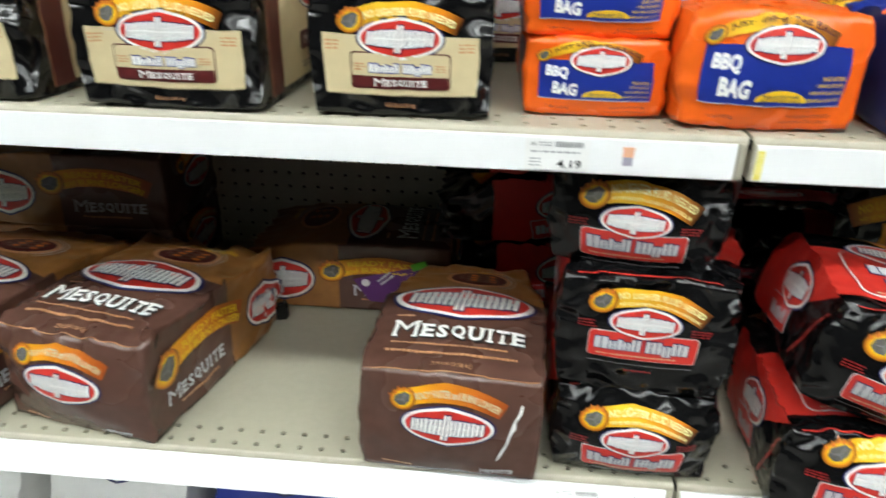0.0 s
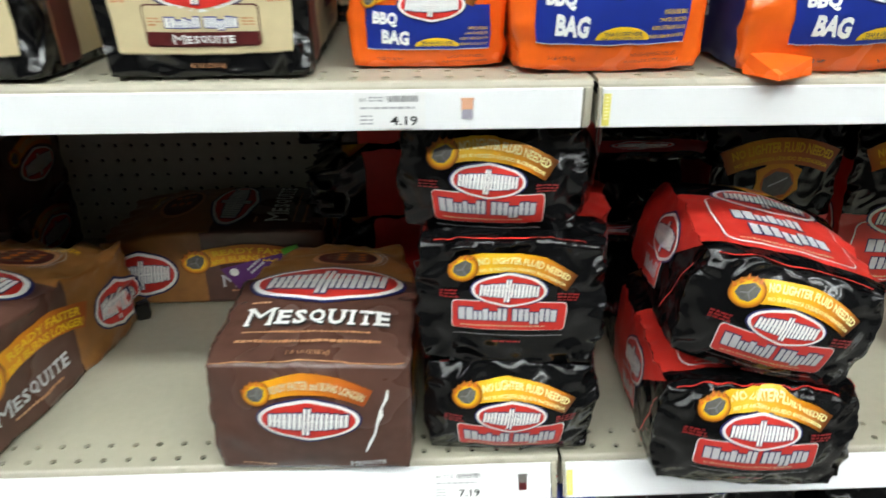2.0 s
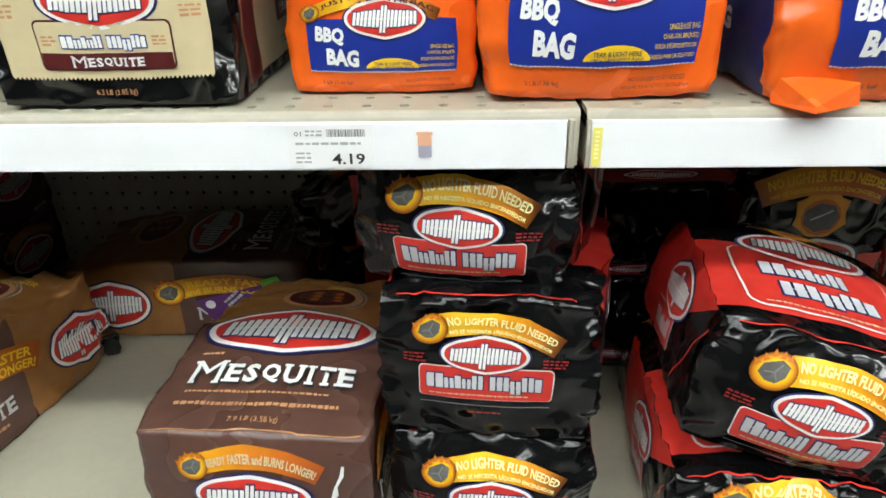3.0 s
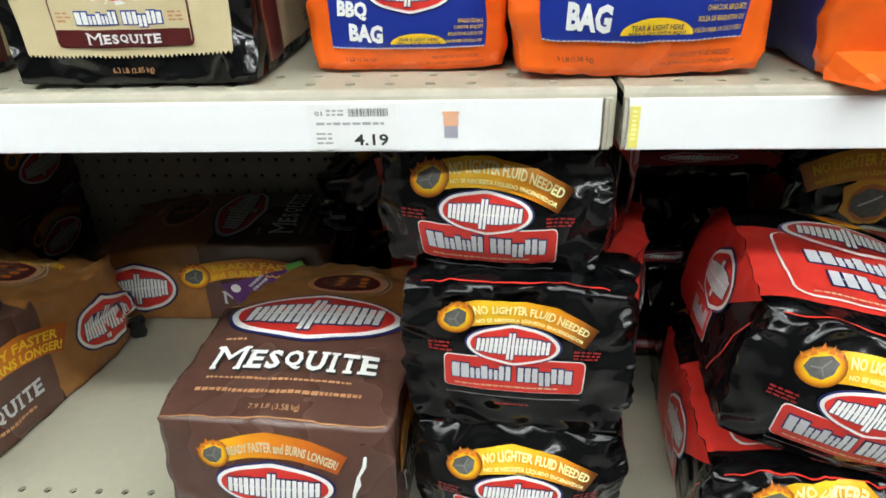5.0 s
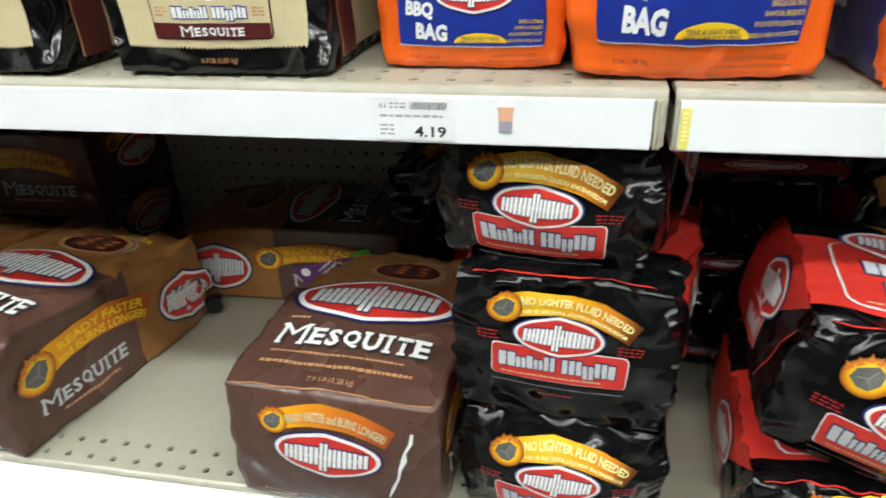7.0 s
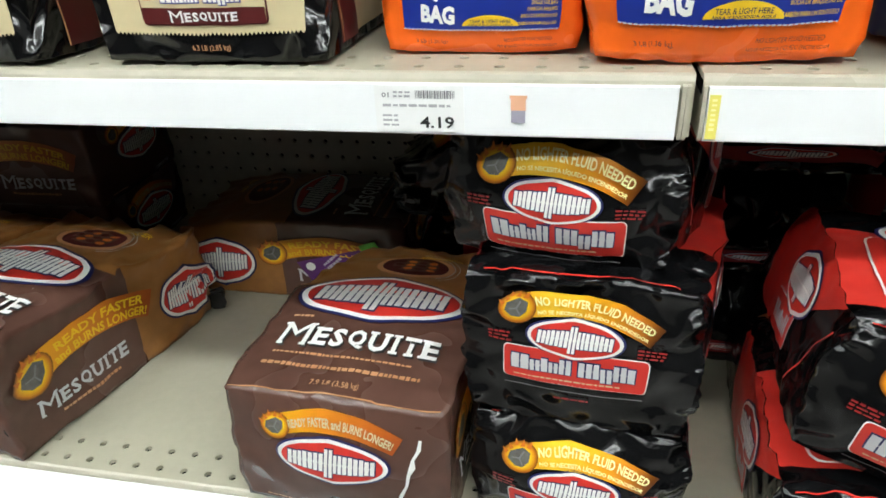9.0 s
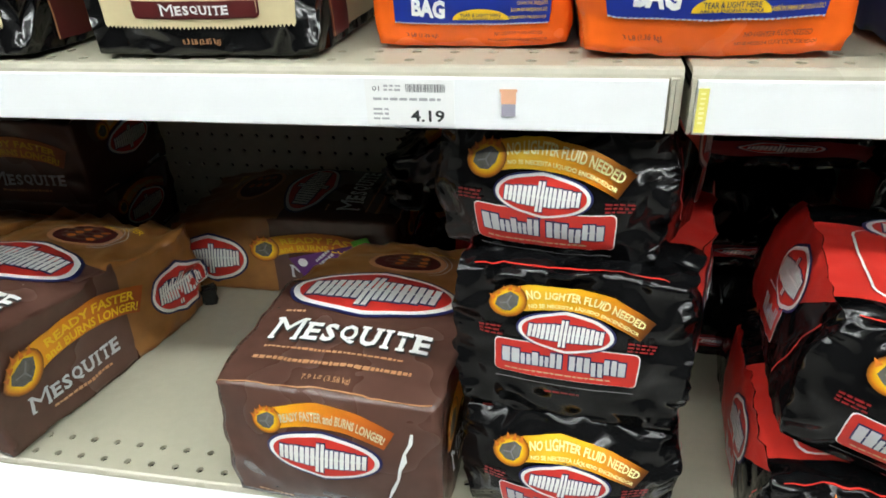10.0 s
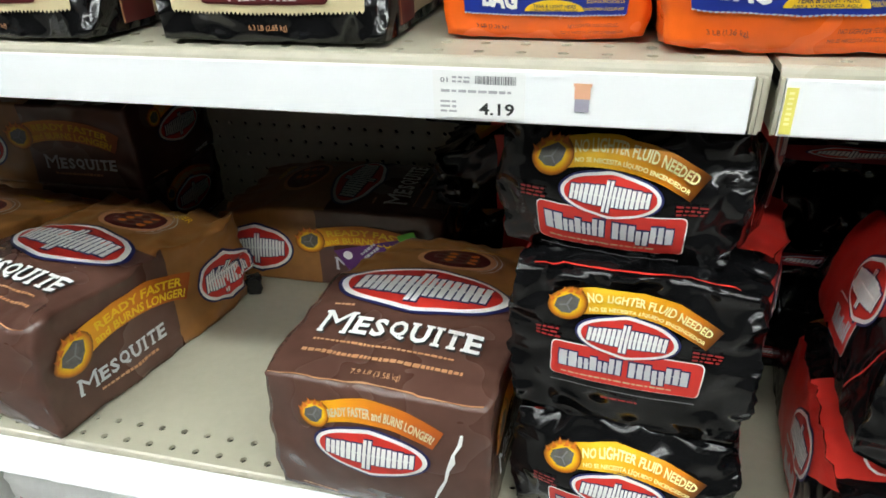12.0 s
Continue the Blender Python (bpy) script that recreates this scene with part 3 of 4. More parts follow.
def match_bag(m, w, h, l, seed, label, dy=0.0, tail=0.5, red0=0.02, **kw):
    """Black film bag with red sides and a red field on its face."""
    b = Bag("charcoal_bag", m, w, h, l, label, seed, tail=tail, **kw)
    f0 = -l / 2
    red = {"top": [(-1, 1, f0 + red0, f0 + 0.105 + red0, RED)], "bottom": [(-1, 1, -(f0 + 0.125), -(f0 + 0.05), RED)]}
    b.body(red, BLACK, 0.0048)
    for face, q in (("right", 1), ("left", -1)):
        v, f = sheet(0.0, 0.19, -h * 0.5, h * 0.5, 0.005)
        v = v.copy()
        start = 0.016 + 0.135 * (0.5 - v[:, 1] / h)
        v[:, 0] = q * (f0 + start + v[:, 0] / 0.19 * (0.2 - start))
        b.show("side_field", face, (v, f if q > 0 else [c[::-1] for c in f]), RED, -0.6, "red side of the bag")
    y = -0.029 + dy
    panel = b.show("red_panel", "front", at2(filled(rounded(w * 0.6, 0.0325, 0.004), 4), 0, y), WHITE, 1, "red panel with a white rim")
    b.show("field", "front", at2(filled(rounded(w * 0.59, 0.0312, 0.0037), 4), 0, y), RED, 2, under=panel)
    for grow, lift, m2 in ((0.001, 3, NAVY), (0.0, 4.2, SILVER)):
        for q, ww, sizes in ((-1, 0.255, NAME_A), (1, 0.235, NAME_B)):
            b.show("mark", "front", at2(plates(sizes, w * ww, 0.0138, grow=grow), q * w * 0.135, y + 0.0018), m2, lift, under=panel)
    b.show("small_print", "front", at2(bars(1, w * 0.5, 0.0026, 3), 0, y - 0.0112), CREAM, 3, under=panel)
    b.banner("front", w * 0.02, y + 0.056, w * 0.66, 0.0205, w * 0.62, FLUID, ink=PALE, lean=-4.0)
    b.emblem("front", 0, y + 0.028, w * 0.39, ratio=0.46)
    for q in (-1, 1):
        b.show("small_print", "front", at2(bars(3, w * 0.12, 0.0095, 11 + q), q * w * 0.31, y + 0.022), DARK_RED, 2)
    b.show("small_print", "front", at2(bars(1, w * 0.16, 0.003, 5), 0.0, max(y - 0.03, -h * 0.46)), DARK_RED, 2)
    b.show("seam", "front", at2(comb([(-w * 0.3 + 0.0021 * i, -w * 0.3 + 0.0021 * i + 0.0012, -0.0004, 0.0004) for i in range(int(w * 0.6 / 0.0021))], 0.0001), 0, max(y - 0.022, -h * 0.44)), GREY_INK, 2)
    b.show("edge_line", "top", sheet(-w * 0.44, w * 0.4, f0 + 0.004, f0 + 0.0054), RED, 1)
    for face, q in (("right", 1), ("left", -1)):
        b.emblem(face, q * (f0 + 0.1), h * 0.14, 0.075, angle=-q * 12, ratio=0.66)
        tag = b.show("side_panel", face, at2(filled(rounded(0.062, h * 0.32, 0.004), 3), q * (f0 + 0.112), -h * 0.24, -q * 12), SILVER, 1)
        b.show("field", face, at2(filled(rounded(0.0595, h * 0.3, 0.0035), 3), q * (f0 + 0.112), -h * 0.24, -q * 12), RED, 2, under=tag)
        b.show("mark", face, at2(plates(NAME_A, 0.05, h * 0.15), q * (f0 + 0.112), -h * 0.24, -q * 12), SILVER, 3, under=tag)
        b.show("edge_line", face, at2(sheet(-h * 0.38, h * 0.36, -0.0009, 0.0009), q * (f0 + 0.03), 0, 90 + q * 24), RED, 2)
    # face: panel, mark, flame, band
    f0 += red0 - 0.02
    face = b.show("face_panel", "top", at2(filled(rounded(w * 0.76, 0.092, 0.012), 5), 0, f0 + 0.07), WHITE, 1, "red panel with a white rim")
    b.show("field", "top", at2(filled(rounded(w * 0.74, 0.089, 0.011), 5), 0, f0 + 0.07), RED, 2, under=face)
    for x, y2, ww, sizes in ((-0.06, 0.08, 0.4, NAME_A), (0.02, 0.052, 0.44, NAME_B)):
        b.show("mark", "top", at2(plates(sizes, w * ww, 0.019, grow=0.0012), w * x, f0 + y2), NAVY, 3, under=face)
        b.show("mark", "top", at2(plates(sizes, w * ww, 0.019), w * x, f0 + y2), SILVER, 4.2, under=face)
    b.show("small_print", "top", at2(bars(1, w * 0.6, 0.004, 8), 0, f0 + 0.03), CREAM, 3)
    b.emblem("top", 0, f0 + 0.122, w * 0.62)
    flame = []
    for i in range(16):
        a = 2 * math.pi * i / 16
        flame.append((0.03 * math.cos(a) * (1 + 0.2 * (i % 2)), 0.027 * math.sin(a) * (1 + 0.35 * (i % 2) * (a < math.pi)) + (0.004 if a < math.pi else 0)))
    fl = b.show("flame", "top", at2(filled(np.array(flame), 3), 0, f0 + 0.178), AMBER, 1, "flaming briquette print")
    b.show("core", "top", at2(filled(oval(0.05, 0.046, n=12), 3), 0, f0 + 0.177), RUST, 2, under=fl)
    b.show("briquette", "top", at2(filled(oval(0.047, 0.037, n=7), 3), 0, f0 + 0.177), COAL, 3, under=fl)
    b.show("glint", "top", at2(sheet(-0.014, 0.014, -0.001, 0.001), 0.0, f0 + 0.18, 25), SILVER, 4, under=fl)
    b.banner("top", 0, f0 + 0.222, w * 0.86, 0.034, w * 0.95, FLUID, band=BAND_RUST, ink=YELLOW, icon=False)
    return b


def cream_bag(m, w, h, l, seed, label, panel=CREAM, **kw):
    """Black bag with a cream panel on its end and sides."""
    b = Bag("charcoal_bag", m, w, h, l, label, seed, **kw)
    f0 = -l / 2
    tan = {"right": [(f0 + 0.03, f0 + 0.066, -h * 0.46, h * 0.5, MAROON), (f0 + 0.066, f0 + l * 0.9, -h * 0.44, h * 0.5, panel)], "left": [(-(f0 + 0.066), -(f0 + 0.03), -h * 0.46, h * 0.5, MAROON), (-(f0 + l * 0.9), -(f0 + 0.066), -h * 0.44, h * 0.5, panel)], "top": [(-1, 1, f0 + l * 0.3, 1, panel)]}
    b.body(tan, BLACK)
    pw, y0, y1 = w * 0.84, -h * 0.33, h * 0.1
    b.show("cream_panel", "front", sheet(-pw / 2, pw / 2, y0, y1), panel, 1, "cream panel with a serrated lower edge")
    n = 46
    v = [(-pw / 2 + pw * i / n, y0 + 0.0002) for i in range(n + 1)] + [(-pw / 2 + pw * (i + 0.5) / n, y0 - 0.002) for i in range(n)]
    b.show("serrated_edge", "front", (np.array(v), [(i, n + 1 + i, i + 1) for i in range(n)]), panel, 1)
    name = b.show("name_panel", "front", at2(filled(rounded(w * 0.55, h * 0.27, 0.004), 4), 0, -h * 0.155), MAROON, 2)
    b.show("field", "front", at2(filled(rounded(w * 0.535, h * 0.25, 0.0035), 4), 0, -h * 0.155), panel, 3, under=name)
    b.show("name_band", "front", sheet(-w * 0.265, w * 0.265, -h * 0.283, -h * 0.195), MAROON, 4, "dark maroon band", under=name)
    b.show("lettering", "front", at2(caps("MESQUITE", w * 0.3, h * 0.062), 0, -h * 0.239), WHITE, 5, "white slab lettering", under=name)
    for q, ww in ((-1, 0.165), (1, 0.155)):
        b.show("mark", "front", at2(plates(NAME_A if q < 0 else NAME_B, w * ww, h * 0.062, grow=0.0008), q * w * 0.09, -h * 0.135), BLUE, 4, under=name)
        b.show("mark", "front", at2(plates(NAME_A if q < 0 else NAME_B, w * ww, h * 0.062), q * w * 0.09, -h * 0.135), WHITE, 5.2, under=name)
    for q in (-1, 1):
        b.show("small_print", "front", at2(bars(3, w * 0.06, h * 0.06, 11 + q), q * w * 0.22, -h * 0.13), COPPER, 4)
        b.show("small_print", "front", at2(bars(3, w * 0.09, h * 0.08, 21 + q), q * w * 0.36, h * 0.02), COPPER, 2)
    b.show("lettering", "front", at2(letters("6.3 LB (2.85 kg)", w * 0.17, h * 0.04, 0.0), 0, -h * 0.42), COPPER, 1)
    b.emblem("front", 0, h * 0.08, w * 0.46)
    b.banner("front", 0, h * 0.27, w * 0.66, h * 0.14, w * 0.75, [("NO LIGHTER FLUID NEEDED", 0.0, 0.4, 0.98)], ink=PALE)
    for face, s in (("right", 1), ("left", -1)):
        b.emblem(face, s * (f0 + l * 0.62), h * 0.28, l * 0.28)
        b.show("name_band", face, at2(filled(rounded(l * 0.3, h * 0.16, 0.003), 3), s * (f0 + l * 0.62), -h * 0.12), MAROON, 2)
        b.show("lettering", face, at2(caps("MESQUITE", l * 0.22, h * 0.08), s * (f0 + l * 0.62), -h * 0.12), WHITE, 3)
        b.show("small_print", face, at2(bars(2, l * 0.28, h * 0.07, 9), s * (f0 + l * 0.62), -h * 0.33), BROWN, 2)
        b.show("edge_line", face, at2(sheet(-h * 0.45, h * 0.45, -0.0007, 0.0007), s * (f0 + 0.029), 0, 90), COPPER, 2)
    return b


def barbecue_bag(m, w, h, l, seed, label, skew=0.0, side=0.22, shift=0.0, **kw):
    """Orange bag with a blue panel."""
    b = Bag("charcoal_bag", m, w, h, l, label, seed, **kw)
    f0 = -l / 2
    blue = {"right": [(f0 + l * 0.3, f0 + l * 0.85, -1, 1, NAVY)], "left": [(-(f0 + l * 0.85), -(f0 + l * side), -1, 1, NAVY)], "top": [(-1, 1, f0 + l * 0.35, f0 + l * 0.8, BLUE)]}
    b.body(blue, ORANGE)
    b.dx = shift
    pw, y0, y1 = w * 0.78, -h * 0.27, h * 0.24
    v, f = sheet(-pw / 2, pw / 2, y0, y1)
    v = v.copy()
    v[:, 0] += v[:, 1] * skew
    b.show("blue_panel", "front", (v, f), BLUE, 1, "blue panel")
    n = 40
    b.show("stitch", "front", comb([(-pw / 2 + pw * i / n, -pw / 2 + pw * (i + 0.6) / n, y0 - 0.0006, y0 + 0.0004) for i in range(n)], 0.0001), SILVER, 2)
    b.show("lettering", "front", at2(letters("BBQ", w * 0.15, h * 0.17, 0.05), -w * 0.27, h * 0.08, -4), WHITE, 2, "bold white letters")
    b.show("lettering", "front", at2(letters("BAG", w * 0.17, h * 0.17, 0.05), -w * 0.21, -h * 0.13, -4), WHITE, 2, "bold white letters")
    t = np.linspace(0, np.pi, 20)
    dome = np.stack([w * 0.14 * np.cos(t), h * 0.1 * np.sin(t)], 1)
    b.show("yellow_tab", "front", at2(filled(dome, 3), w * 0.05, -h * 0.235), YELLOW, 2, "yellow half-round tab")
    b.show("lettering", "front", at2(letters("TEAR & LIGHT HERE", w * 0.2, h * 0.032, 0.01), w * 0.05, -h * 0.19), NAVY, 3)
    b.show("lettering", "front", at2(letters("ABRA Y ENCIENDA AQUÍ", w * 0.22, h * 0.024, 0.01), w * 0.05, -h * 0.222), NAVY, 3)
    for i, text in enumerate(("SINGLE-USE BAG", "CHARCOAL BRIQUETS", "BOLSA DE BRIQUETAS DE", "CARBÓN PARA UN SOLO USO")):
        ww = w * (0.12, 0.14, 0.17, 0.19)[i]
        b.show("lettering", "front", at2(letters(text, ww, h * 0.036, 0.005), w * 0.37 - ww / 2, -h * (0.03 + 0.06 * i)), YELLOW, 2)
    b.show("lettering", "front", at2(letters("3 LB (1.36 kg)", w * 0.16, h * 0.04, 0.0), -w * 0.26, -h * 0.39), MAROON, 2)
    for i, text in enumerate(("NO LIGHTER FLUID NEEDED", "NO SE NECESITA LÍQUIDO ENCENDEDOR")):
        b.show("lettering", "front", at2(letters(text, w * (0.24, 0.3)[i], h * 0.032, 0.0), w * 0.24, -h * (0.36 + 0.055 * i)), MAROON, 2)
    b.emblem("front", w * 0.02, h * 0.24, w * 0.42)
    b.banner("front", -w * 0.05, h * 0.42, w * 0.72, h * 0.13, w * 0.8, [("JUST LIGHT THE BAG", 0.1, 0.5, 0.95)], ink=MAROON)
    for face, s in (("right", 1), ("left", -1)):
        b.show("lettering", face, at2(letters("BBQ BAG", l * 0.38, h * 0.22, 0.05), s * (f0 + l * 0.52), -h * 0.05, -6), SILVER, 2, "pale letters")
    return b


def plain_bag(m, w, h, l, seed, label, base, field, stripe, **kw):
    """A bag of the shelf below, with its mark near the top."""
    b = Bag("charcoal_bag", m, w, h, l, label, seed, **kw)
    f0 = -l / 2
    b.body({"top": [(-1, 1, f0 + l * 0.7, 1, field)]}, base, 0.008)
    b.emblem("top", 0, f0 + l * 0.86, w * 0.6)
    b.show("face_stripe", "top", sheet(-w * 0.4, w * 0.4, f0 + l * 0.5, f0 + l * 0.6), stripe, 1)
    b.show("mark", "top", at2(plates(OVAL_MARK, w * 0.6, l * 0.05), 0, f0 + l * 0.55), WHITE, 2)
    return b


# ---- the hall ----
def slab(name, x0, x1, y0, y1, z0, z1, material, label):
    return tagged(new(name, box_mesh(name, x0, x1, y0, y1, z0, z1, material)), label, name.split("_")[0], kind="structure")


slab("floor", -6, 6, -7, 1.5, -0.1, 0.0, FLOOR, "pale vinyl tile store floor")
slab("ceiling", -6, 6, -7, 1.5, 3.6, 3.7, CEIL, "white store ceiling boards")
# Unseen divider, added so that less light bounces onto the bags.
slab("wall_aisle", -4, 4, -2.5, -2.2, 0, 1.9, AISLE, "unseen plain dark divider added to cut bounce light from the aisle")
slab("wall_south", -6, 6, -7.15, -7, 0, 3.6, WALL, "plain pale painted store wall")
slab("wall_north", -6, 6, 1.5, 1.65, 0, 3.6, WALL, "plain pale painted store wall")
slab("wall_west", -6.15, -6, -7, 1.5, 0, 3.6, WALL, "plain pale painted store wall")
slab("wall_east", 6, 6.15, -7, 1.5, 0, 3.6, WALL, "plain pale painted store wall")
for y in (-1.35, -2.95):
    lamp = thing("ceiling_light", pose(0, y, 3.6), "long white fluorescent ceiling light", "light", "ceiling lights")
    part("housing", box_mesh("housing", -4.5, 4.5, -0.16, 0.16, -0.07, -0.001, RAIL, 0.01), lamp)
    part("diffuser", box_mesh("diffuser", -4.45, 4.45, -0.12, 0.12, -0.085, -0.072, TUBE, 0.004), lamp, "glowing white diffuser")


# ---- shelving ----
def lip_profile(z):
    """The front edge of a shelf, rounded over and turned down."""
    pts = [(0.0035, z - 0.0016), (0.0035, z), (0.003, z), (0.0012, z - 0.0012), (0.0, z - 0.004), (0.0, z - 0.037), (0.002, z - 0.0375), (0.002, z - 0.005)]
    return pts


def shelf(x0, x1, z, label, lean=0.0, back=Y_BACK):
    s = thing("gondola_shelf", pose(0, 0, 0), label, "shelf", "gondola shelves")
    gap = 0.0022
    a, b = x0 + gap, x1 - gap
    part("front_lip", profile_mesh("front_lip", lip_profile(z), a, b, LIP), s, "rounded beige front lip")
    n0, n1 = math.ceil((a + 0.0143) / PITCH), math.floor((b - 0.0143) / PITCH)
    cols = [0.0115 + PITCH * i for i in range(n0, n1)]
    row_pitch = 0.022
    rows = [0.0145 + row_pitch * i for i in range(2)]
    e0, e1 = cols[0] - PITCH / 2, cols[-1] + PITCH / 2
    y1 = rows[-1] + row_pitch / 2
    part("perforated_strip", perforated("perforated_strip", cols, rows, 0.0036, -0.004, DECK, lambda p, q, c: (p, q, z + c), row_pitch), s, "row of punched holes")
    part("deck", box_mesh("deck", a, b, y1, back - 0.004, z - 0.004, z, DECK), s, "beige enamelled deck")
    part("deck_edge", box_mesh("deck_edge", a, e0, 0.0039, y1, z - 0.004, z, DECK), s)
    part("deck_edge", box_mesh("deck_edge", e1, b, 0.0039, y1, z - 0.004, z, DECK), s)
    # Black sheet under the deck holes, standing in for the shade in them.
    part("hole_shade_pan", box_mesh("hole_shade_pan", a, b, 0.004, back - 0.006, z - 0.014, z - 0.009, HOLE_SHADE), s)
    for x in (a, b - 0.0025):
        part("bracket", box_mesh("bracket", x, x + 0.0025, 0.002, back, z - 0.037, z - 0.0125, LIP), s)
    part("rear_channel", box_mesh("rear_channel", a + 0.003, b - 0.003, 0.03, 0.05, z - 0.034, z - 0.0125, LIP), s)
    # the price strip, a clear channel with white paper in it
    p0, p1 = (a + 0.003 if x0 > -0.01 else a), (b - 0.0085 if x1 < 0.01 else b)
    def tipped(pts):
        return [(y - lean * (z - 0.0055 - q), q) for y, q in pts]

    part("price_strip", profile_mesh("price_strip", tipped([(-0.0004, z - 0.0062), (-0.0028, z - 0.0058), (-0.0032, z - 0.0068), (-0.0032, z - 0.0375), (-0.0026, z - 0.0383), (-0.0004, z - 0.0379)]), p0, p1, RAIL), s, "white price strip")
    for x in ((b - 0.007, b - 0.0045) if x1 < 0.01 else (a, )):
        part("end_cap", profile_mesh("end_cap", tipped([(0.0, z - 0.0056), (-0.0035, z - 0.006), (-0.0046, z - 0.012), (-0.0042, z - 0.03), (-0.003, z - 0.0375), (0.0, z - 0.039)]), x, x + 0.0022, LIP), s)
    return s


LEAN = 0.5
for z, lean in ((Z_UP, 0.0), (Z_LOW, LEAN), (Z_BASE, LEAN)):
    for x0, x1 in ((-1.22, 0.0), (0.0, 1.22)):
        shelf(x0, x1, z, "beige metal gondola shelf with a white price strip", lean)

cols = [-1.19 + PITCH * i for i in range(93)]
rows = [0.3394 + PITCH * i for i in range(37)]
board = tagged(new("pegboard", perforated("pegboard", cols, rows, 0.0037, 0.006, PEG, lambda a, b, c: (a, Y_BACK + c, b))), "beige perforated back panel of the shelving", "back panel", kind="structure")
# Black sheet behind the pegboard, painting its holes as dark as shade.
tagged(new("hole_shade_panel", box_mesh("hole_shade_panel", -1.22, 1.22, Y_BACK + 0.012, Y_BACK + 0.02, 0.0, 2.0, HOLE_SHADE)), "black sheet that paints the shade in the pegboard holes", "panel", kind="structure")
for x in (-1.22, 0.0, 1.22):
    up = thing("upright", pose(x, Y_BACK - 0.003, 0), "steel slotted shelving upright behind the shelves", "upright", "uprights")
    part("post", box_mesh("post", -0.014, 0.014, -0.004, 0.002, 0.0, 2.0, LIP, 0.001), up)
tagged(new("kick_plate", box_mesh("kick_plate", -1.22, 1.22, 0.03, 0.045, 0.0, Z_BASE - 0.045, DECK)), "beige kick plate under the lowest shelf", "panel", kind="structure")


def price_label(x, z, price, picture, label, y=-0.0042, rx=0.0):
    """A paper ticket in the strip: price, bar code, small print."""
    t = thing("price_label", pose(x, y, z, rx), label, "label", "price labels")

    def flat(name, shape, material, lift):
        v, f = shape
        part(name, mesh_of(name, [(p[0], -lift, p[1]) for p in v], f, material), t)

    part("paper", box_mesh("paper", -0.028, 0.028, 0.0, 0.0004, -0.0145, 0.0145, PAPER), t)
    flat("price", at2(letters(price, 0.0215, 0.0075, 0.02), 0.011, -0.0085), INK, 0.0003)
    flat("code", at2(letters("01", 0.0045, 0.003, 0.01), -0.021, 0.0085), GREY_INK, 0.0003)
    rng, out, q = random.Random(4), [], -0.0
    while q < 0.024:
        w = rng.choice((0.0004, 0.0007, 0.001))
        out.append((-0.002 + q, -0.002 + q + w, 0.0065, 0.0115))
        q += w + rng.choice((0.0004, 0.0006))
    flat("bar_code", comb(out, 0.0001), GREY_INK, 0.0003)
    flat("small_print", at2(bars(1, 0.044, 0.0034, 6), -0.001, 0.002), FADED, 0.0003)
    flat("small_print", at2(bars(2, 0.012, 0.005, 7), -0.01, 0.009), FADED, 0.0003)
    flat("small_print", at2(bars(3, 0.011, 0.009, 8), -0.018, -0.0075), FADED, 0.0003)
    if picture:
        dx, top, low = picture
        flat("bag_picture", at2(sheet(-0.0045, 0.0045, 0.0, 0.0085), dx, 0.0), top, 0.0003)
        flat("bag_picture", at2(sheet(-0.0042, 0.0042, -0.0075, 0.0), dx, 0.0), low, 0.0003)
        flat("bag_picture", at2(sheet(-0.0052, 0.0052, 0.0072, 0.0092), dx, 0.0), top, 0.0004)
    return t


price_label(-0.163, 1.0785, "4.19", (0.061, PALE_ORANGE, PALE_BLUE), "white paper price ticket reading 4.19")
TIP = -math.degrees(math.atan(LEAN))
price_label(-0.106, Z_LOW - 0.022, "7.19", (0.066, COAL, MAROON), "white paper price ticket reading 7.19", -0.0126, TIP)
for z in (Z_UP, Z_LOW):
    tag = thing("yellow_sticker", pose(0.009, -0.0042, z - 0.022) if z == Z_UP else pose(0.009, -0.0126, z - 0.022, TIP), "narrow yellow sticker on the price strip", "sticker", "yellow stickers")
    part("paper", box_mesh("paper", -0.003, 0.003, 0.0, 0.0005, -0.0145, 0.0115, YELLOW_TAG), tag)
    part("small_print", mesh_of("small_print", [(p[0], -0.0002, p[1]) for p in bars(7, 0.003, 0.02, 3)[0]], bars(7, 0.003, 0.02, 3)[1], PALE), tag)

# ---- middle shelf: brown bags ----
Z1 = Z_LOW + 0.001
mesquite_bag(put(-0.249, -0.008, Z1, -3.0), 0.198, 0.131, 0.285, 3, "brown and tan charcoal bag with a torn white streak", streak=True, front=0.014, tail=0.78, taper=0.5, narrow=0.3, rise=0.006, crumple=0.0025)
beside = mesquite_bag(put(-0.678, 0.017, Z1, -11.0), 0.2, 0.132, 0.285, 8, "crumpled brown and tan charcoal bag beside the empty deck", crumple=0.0034, front=0.018, tail=0.86, taper=0.5, flare=0.03)
fin, thick = [], 0.0014
for side in (0, 1):
    for j in range(9):
        for i in range(6):
            u, q = i / 5, j / 8
            wave = 0.003 * math.sin(9 * q + 2 * u) + 0.004 * u * u
            fin.append((0.088 + 0.004 * u + wave + side * thick, 0.268 + 0.024 * u * (0.75 + 0.25 * math.sin(5 * q)), 0.012 + 0.103 * q + 0.004 * u))
quads = [(54 * k + j * 6 + i, 54 * k + j * 6 + i + 1, 54 * k + j * 6 + i + 7, 54 * k + j * 6 + i + 6) for k in (0, 1) for j in range(8) for i in range(5)]
quads += [(j * 6 + 5, j * 6 + 11, j * 6 + 65, j * 6 + 59) for j in range(8)] + [(48 + i, 102 + i, 103 + i, 49 + i) for i in range(5)]
